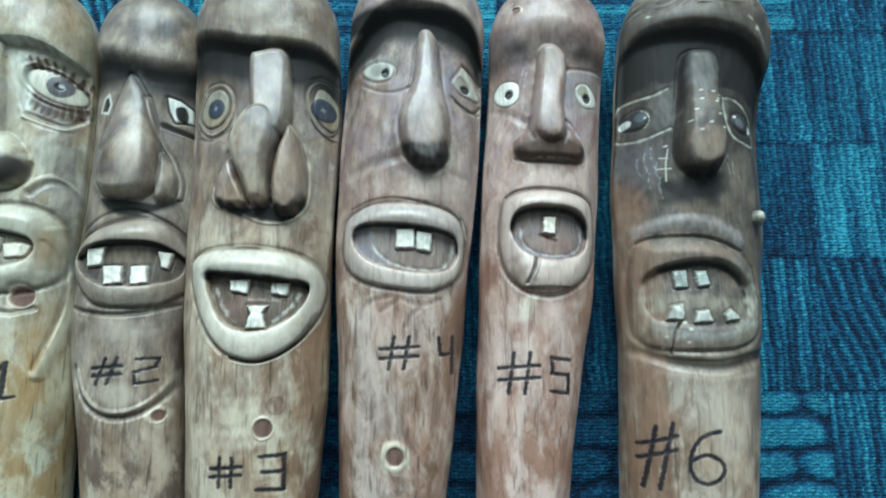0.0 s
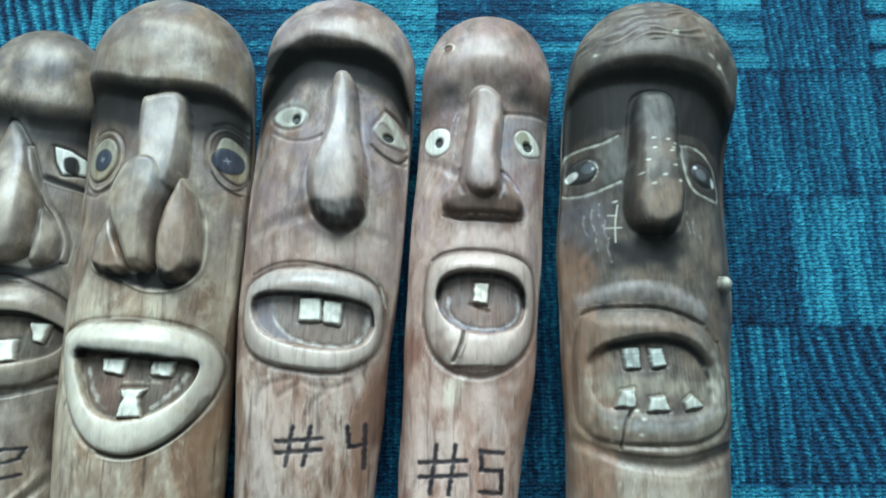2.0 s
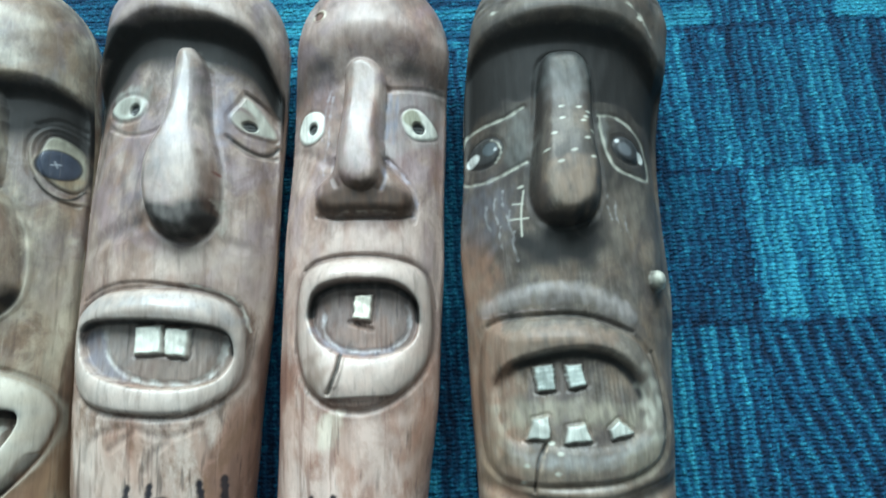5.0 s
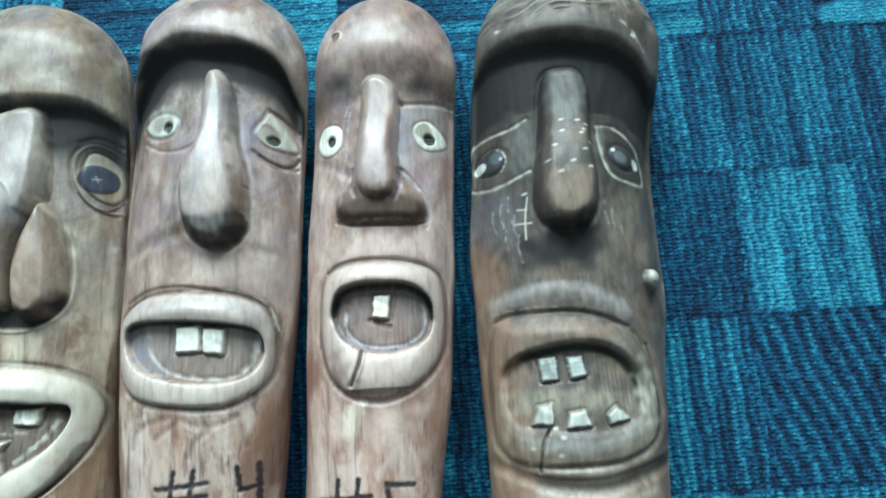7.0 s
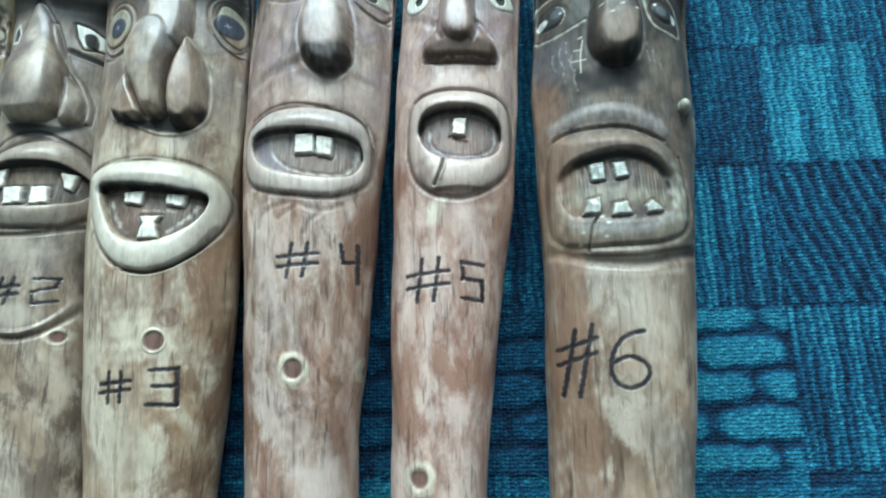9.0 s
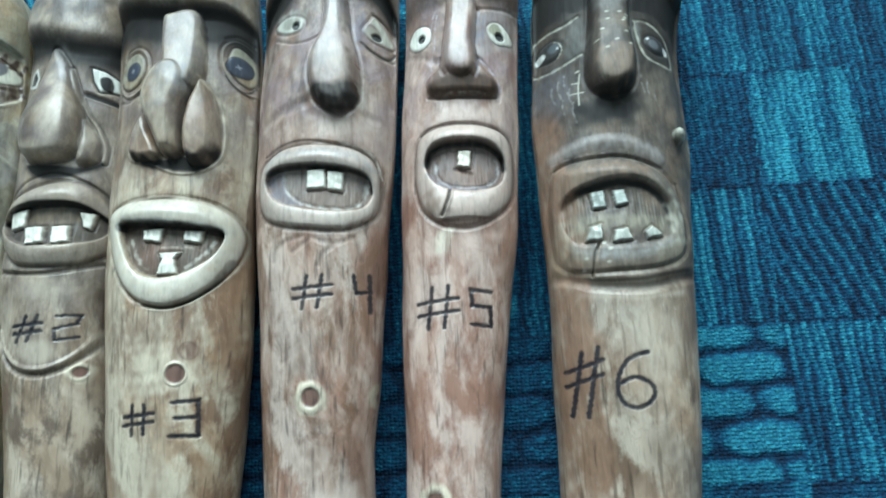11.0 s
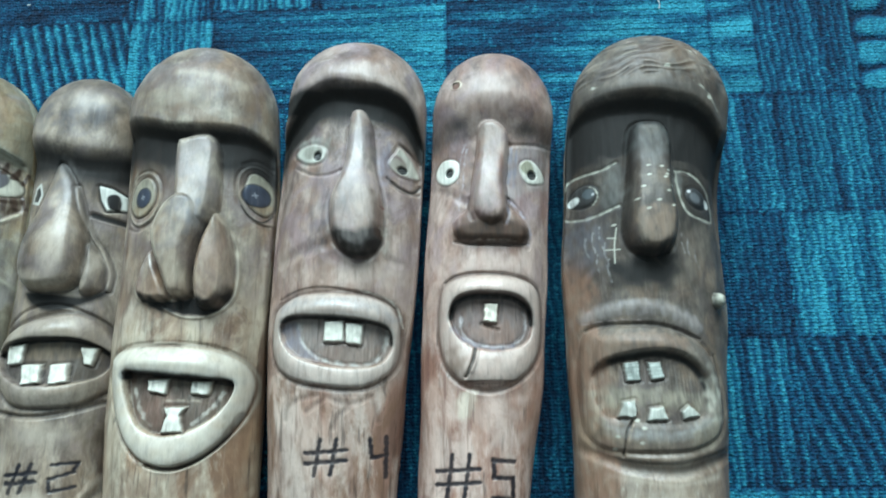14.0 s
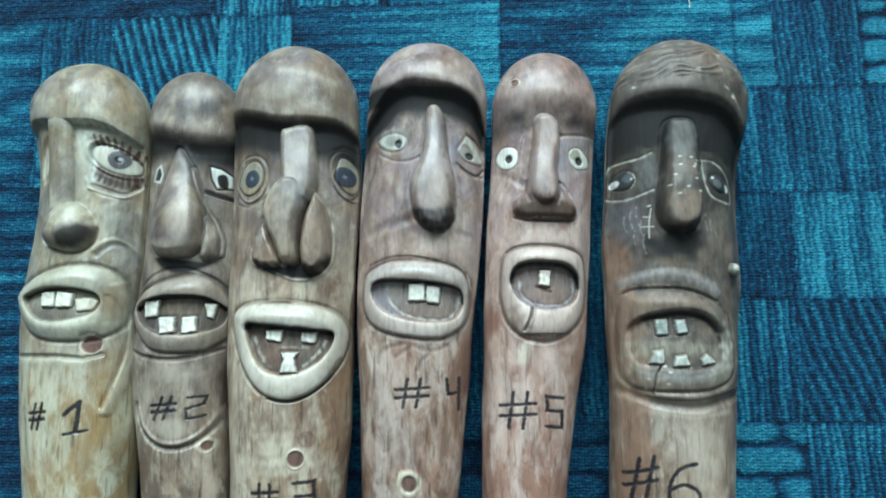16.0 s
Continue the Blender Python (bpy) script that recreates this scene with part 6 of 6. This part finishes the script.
    c.wipe_sheen(c.shape(153.3, 13.8, 5, 6), 0.55, 6)
    c.stain(c.shape(159.1, 23.5, 3.5, 13, turn=6), (0.50, 0.48, 0.40), 0.75, 4)
    c.stain(c.shape(153.7, 7.4, 8, 5, turn=25), (0.46, 0.42, 0.31), 0.7, 5)
    c.stain(c.shape(103.3, 9.6, 5, 9), (0.30, 0.22, 0.15), 0.7, 5)
    c.stain(c.shape(109.5, 36.4, 3, 10), (0.25, 0.16, 0.115), 0.6, 5)
    c.groove(c.curl((161.9, 43.4), (164.2, 31.7), (163.7, 14.6)), 1.0, 0.8, 0.6)
    c.scratch(c.curl((160.8, 42.5), (163.1, 31.8), (162.6, 14.7)), 0.5, (0.42, 0.34, 0.28), 0.6)
    c.stain(c.curl((104.3, 26.9), (107.3, 15.5), (113.1, 7.4)) - 1.5, (0.40, 0.35, 0.27), 0.6, 4)
    for q in (((118.5, 40.6), (125.6, 41.2), (125.8, 32.2), (119.5, 31.8)), ((129.3, 40.6), (135.1, 40.5), (136.3, 33.2), (130.1, 32.2))):
        c.peg(1.8, *q, rgb=(0.30, 0.34, 0.31), outline=0.85)
        for f in (0.2, 0.4, 0.62, 0.82):
            a, b = [tuple(u[i] + (v[i] - u[i]) * f for i in (0, 1)) for u, v in ((q[0], q[3]), (q[1], q[2]))]
            c.scratch(c.line(a, b), 0.25, (0.55, 0.60, 0.55), 0.8, int(60 + 10 * f))
    for q in (((116.9, 22.9), (122.2, 23.9), (122.5, 16.2), (114.2, 16.2)), ((128.1, 20.2), (133.9, 20.9), (136.0, 15.0), (126.4, 14.6)), ((141.7, 18.6), (145.7, 21.5), (151.1, 16.6), (142.5, 15.1))):
        c.peg(1.8, *q, rgb=(0.54, 0.56, 0.50), outline=0.4)
    c.groove(c.curl((120.6, 14.4), (118.1, 10.1), (117.0, 4.7), (116.2, -0.7)), 0.8, 1.2, 0.9)
    c.scratch(c.curl((121.3, 14.1), (119.1, 9.2), (118.1, 4.7)), 0.35, (0.45, 0.36, 0.28), 0.8)
    for p in ((114.0, 7.9), (123.8, 5.2), (112.7, 2.4), (122.6, 14.9), (125.1, 11.5)):
        c.colour(c.shape(*p, 1.1, 0.7), LIME, 0.95, 0.6)
    # chin crease, scraped pale below it
    c.groove(c.curl((100, 2), (110, -2), (119, -5), (138, -7), (152, -4.5), (166, -1)), 3.6, 2.0, 0.7)
    c.wipe_sheen(c.line((110, -9), (138, -13), (158, -10)) - 1.2, 0.7, 4)
    c.dome(c.shape(167.5, 69, 3.4, 4.0), 3, -2, 4)
    c.colour(c.shape(167.5, 69, 3.0, 3.6) + 0.5 * wobble(c.x, c.y, 4, 36), LIME, 0.9, 1.5)
    c.wipe_sheen(c.shape(140, -40, 10, 26) + 2 * wobble(c.x, c.y, 14, 37), 0.7, 18)
    c.stain(c.shape(150, -95, 12, 22) + 2 * wobble(c.x, c.y, 14, 38), (0.16, 0.12, 0.095), 0.55, 18)
    c.stain(c.shape(108, -80, 8, 30), (0.24, 0.145, 0.09), 0.5, 12)
    c.stain(c.blob((106.5, 12.3), (118.8, 6.6), (138.1, 6.7), (161.3, 12.5), (163.5, 0.6), (137.8, -3.0), (118.6, -2.6), (105.8, 1.0)), (0.115, 0.088, 0.066), 0.65, 4)
    # shade below the lip, darkened into the wood
    c.burn_shade(c.curl((105.8, 1.0), (118.6, -2.6), (137.8, -3.2), (163.5, 1.2)) - 1.2, 0.85, 4)
    for k in range(9):
        f = k / 8
        a = (116 + 40 * f, -10 - 3 * math.sin(3.14 * f))
        c.scratch(c.line(a, (a[0] + 4 * (f - 0.5), a[1] - 7)), 0.3, (0.55, 0.49, 0.40), 0.6, 100 + k)
    for a, b in (((111.0, -35.9), (105.0, -64.3)), ((117.9, -34.2), (111.3, -64.6)), ((103.9, -44.3), (119.3, -39.7)), ((103.6, -50.8), (118.8, -46.0))):
        c.mark(1.0, (a[0] - 3, a[1]), (b[0] - 3, b[1]))
    six = ((139.6, -37.3), (132.0, -39.3), (126.4, -45.3), (124.6, -53.2), (126.6, -59.1), (131.9, -61.4), (137.6, -59.7), (140.9, -55.1), (138.7, -50.6), (132.6, -48.1), (126.6, -50.3))
    d = c.curl(*[(x - 3, y) for x, y in six])
    c.ink = np.maximum(c.ink, smooth(1.45, 0.65, d + 0.22 * wobble(c.x, c.y, 3.0, 5)))
    c.h = c.h - 0.35 * smooth(1.45, 0.65, d)


# pale, mid, dark wood and the wash over the carving
stick("carved_stick", "carved stick of pale yellow wood with lashed eye, marked #1",
      carved_wood("yellow_wood", (0.60, 0.575, 0.43), (0.46, 0.375, 0.235), (0.26, 0.15, 0.065), (0.17, 0.13, 0.09), 0.42, rust=(0.33, 0.205, 0.085)),
      210, 42, 30.5, [(180, -231, 37.5), (130, -226, 34.5), (90, -226, 34.5), (49, -228, 35.5), (17, -225, 35), (-63, -220, 31), (-185, -216, 27)], carve_one, 10)
stick("carved_stick", "narrow grey-brown carved stick with four teeth, marked #2",
      carved_wood("grey_wood", (0.54, 0.45, 0.35), (0.34, 0.25, 0.175), (0.14, 0.092, 0.062), (0.105, 0.082, 0.066), 0.25, rust=(0.12, 0.085, 0.065)),
      205, 36, 26.5, [(178, -162, 29.5), (139, -161.5, 29), (84, -161.5, 29), (49, -162, 30), (-3, -162, 28), (-60, -156, 25.5), (-106, -153.5, 24), (-185, -152, 22)], carve_two, 20)
stick("carved_stick", "broad carved stick with laughing three-toothed mouth, marked #3",
      carved_wood("tan_wood", (0.66, 0.57, 0.43), (0.38, 0.24, 0.145), (0.12, 0.062, 0.04), (0.13, 0.100, 0.086)),
      218, 46, 32.5, [(180, -95, 39.5), (139, -93, 40), (84, -93.5, 38.5), (57, -94.5, 38.5), (5, -93, 37), (-60, -92.5, 33.5), (-107, -93.5, 29.5), (-185, -95, 27)], carve_three, 30)
stick("carved_stick", "reddish-brown streaked carved stick with two teeth, marked #4",
      carved_wood("red_wood", (0.63, 0.50, 0.42), (0.37, 0.212, 0.155), (0.11, 0.055, 0.04), (0.21, 0.155, 0.142), 0.50),
      219, 41, 31.0, [(178, -10.5, 38), (137, -13, 38), (83, -15.5, 37.5), (33, -18.5, 35), (-5, -19, 32), (-50, -20.5, 29.5), (-78, -22, 27), (-107, -21.5, 26.5), (-185, -21, 25)], carve_four, 40)
stick("carved_stick", "slim pinkish carved stick with a single tooth, marked #5",
      carved_wood("pink_wood", (0.67, 0.505, 0.43), (0.46, 0.285, 0.22), (0.25, 0.115, 0.085), (0.19, 0.132, 0.12), 0.36, rust=(0.33, 0.17, 0.12)),
      213, 39, 27.0, [(172, 64, 33), (145, 61.5, 32), (100, 58.5, 32), (75, 56.5, 32), (32, 54.5, 30.5), (-10, 50, 28), (-50, 47, 25.5), (-108, 43.5, 22.5), (-185, 42, 21)], carve_five, 50)
stick("carved_stick", "dark smoke-stained carved stick with stitched scar, marked #6",
      carved_wood("smoked_wood", (0.60, 0.50, 0.39), (0.40, 0.27, 0.18), (0.13, 0.075, 0.046), (0.034, 0.033, 0.032), 0.14, 0.15, rust=(0.19, 0.115, 0.072)),
      217, 48, 32.5, [(175, 146.5, 42), (155, 143.5, 41.5), (130, 140, 39.5), (84, 137, 40), (60, 136.5, 39.5), (33, 135.5, 38), (0, 134, 36), (-60, 130.5, 34.5), (-110, 127, 32), (-185, 123, 30)], carve_six, 60)


# ---- lint on the carpet ----
lint_white = Nodes("lint_white")
lint_white.shader.inputs["Base Color"].default_value = (0.75, 0.76, 0.74, 1)
lint_white.shader.inputs["Roughness"].default_value = 0.9


def lint(points, thick):
    """A short stray fibre lying on the pile, through points in mm."""
    cu = bpy.data.curves.new("lint", "CURVE")
    cu.dimensions, cu.bevel_depth, cu.bevel_resolution = "3D", thick / 1000, 1
    sp = cu.splines.new("NURBS")
    sp.points.add(len(points) - 1)
    for p, (x, y, z) in zip(sp.points, points):
        p.co = (x / 1000, y / 1000, z / 1000, 1)
    sp.use_endpoint_u, sp.order_u = True, 3
    bent = bpy.data.objects.new("lint_curve", cu)
    scene.collection.objects.link(bent)
    me = bpy.data.meshes.new_from_object(bent.evaluated_get(bpy.context.evaluated_depsgraph_get()))
    bpy.data.objects.remove(bent)
    me.name = "lint"
    me.materials.clear()
    me.materials.append(lint_white.mat)
    tagged(new("lint", me), "short white stray fibre lying on the blue carpet", "lint", "lint on the carpet")


lint([(171, 268, 0.4), (169.5, 265, 0.9), (171, 262, 1.0), (170.2, 259, 0.5)], 0.22)
lint([(-186, 296, 0.3), (-184, 297, 0.8), (-181.5, 296.5, 0.3)], 0.5)
lint([(-233, 276, 0.3), (-232, 276.6, 0.6), (-231, 276, 0.3)], 0.4)
lint([(-219, 320, 0.3), (-218, 321.5, 0.7), (-217, 321, 0.3)], 0.35)
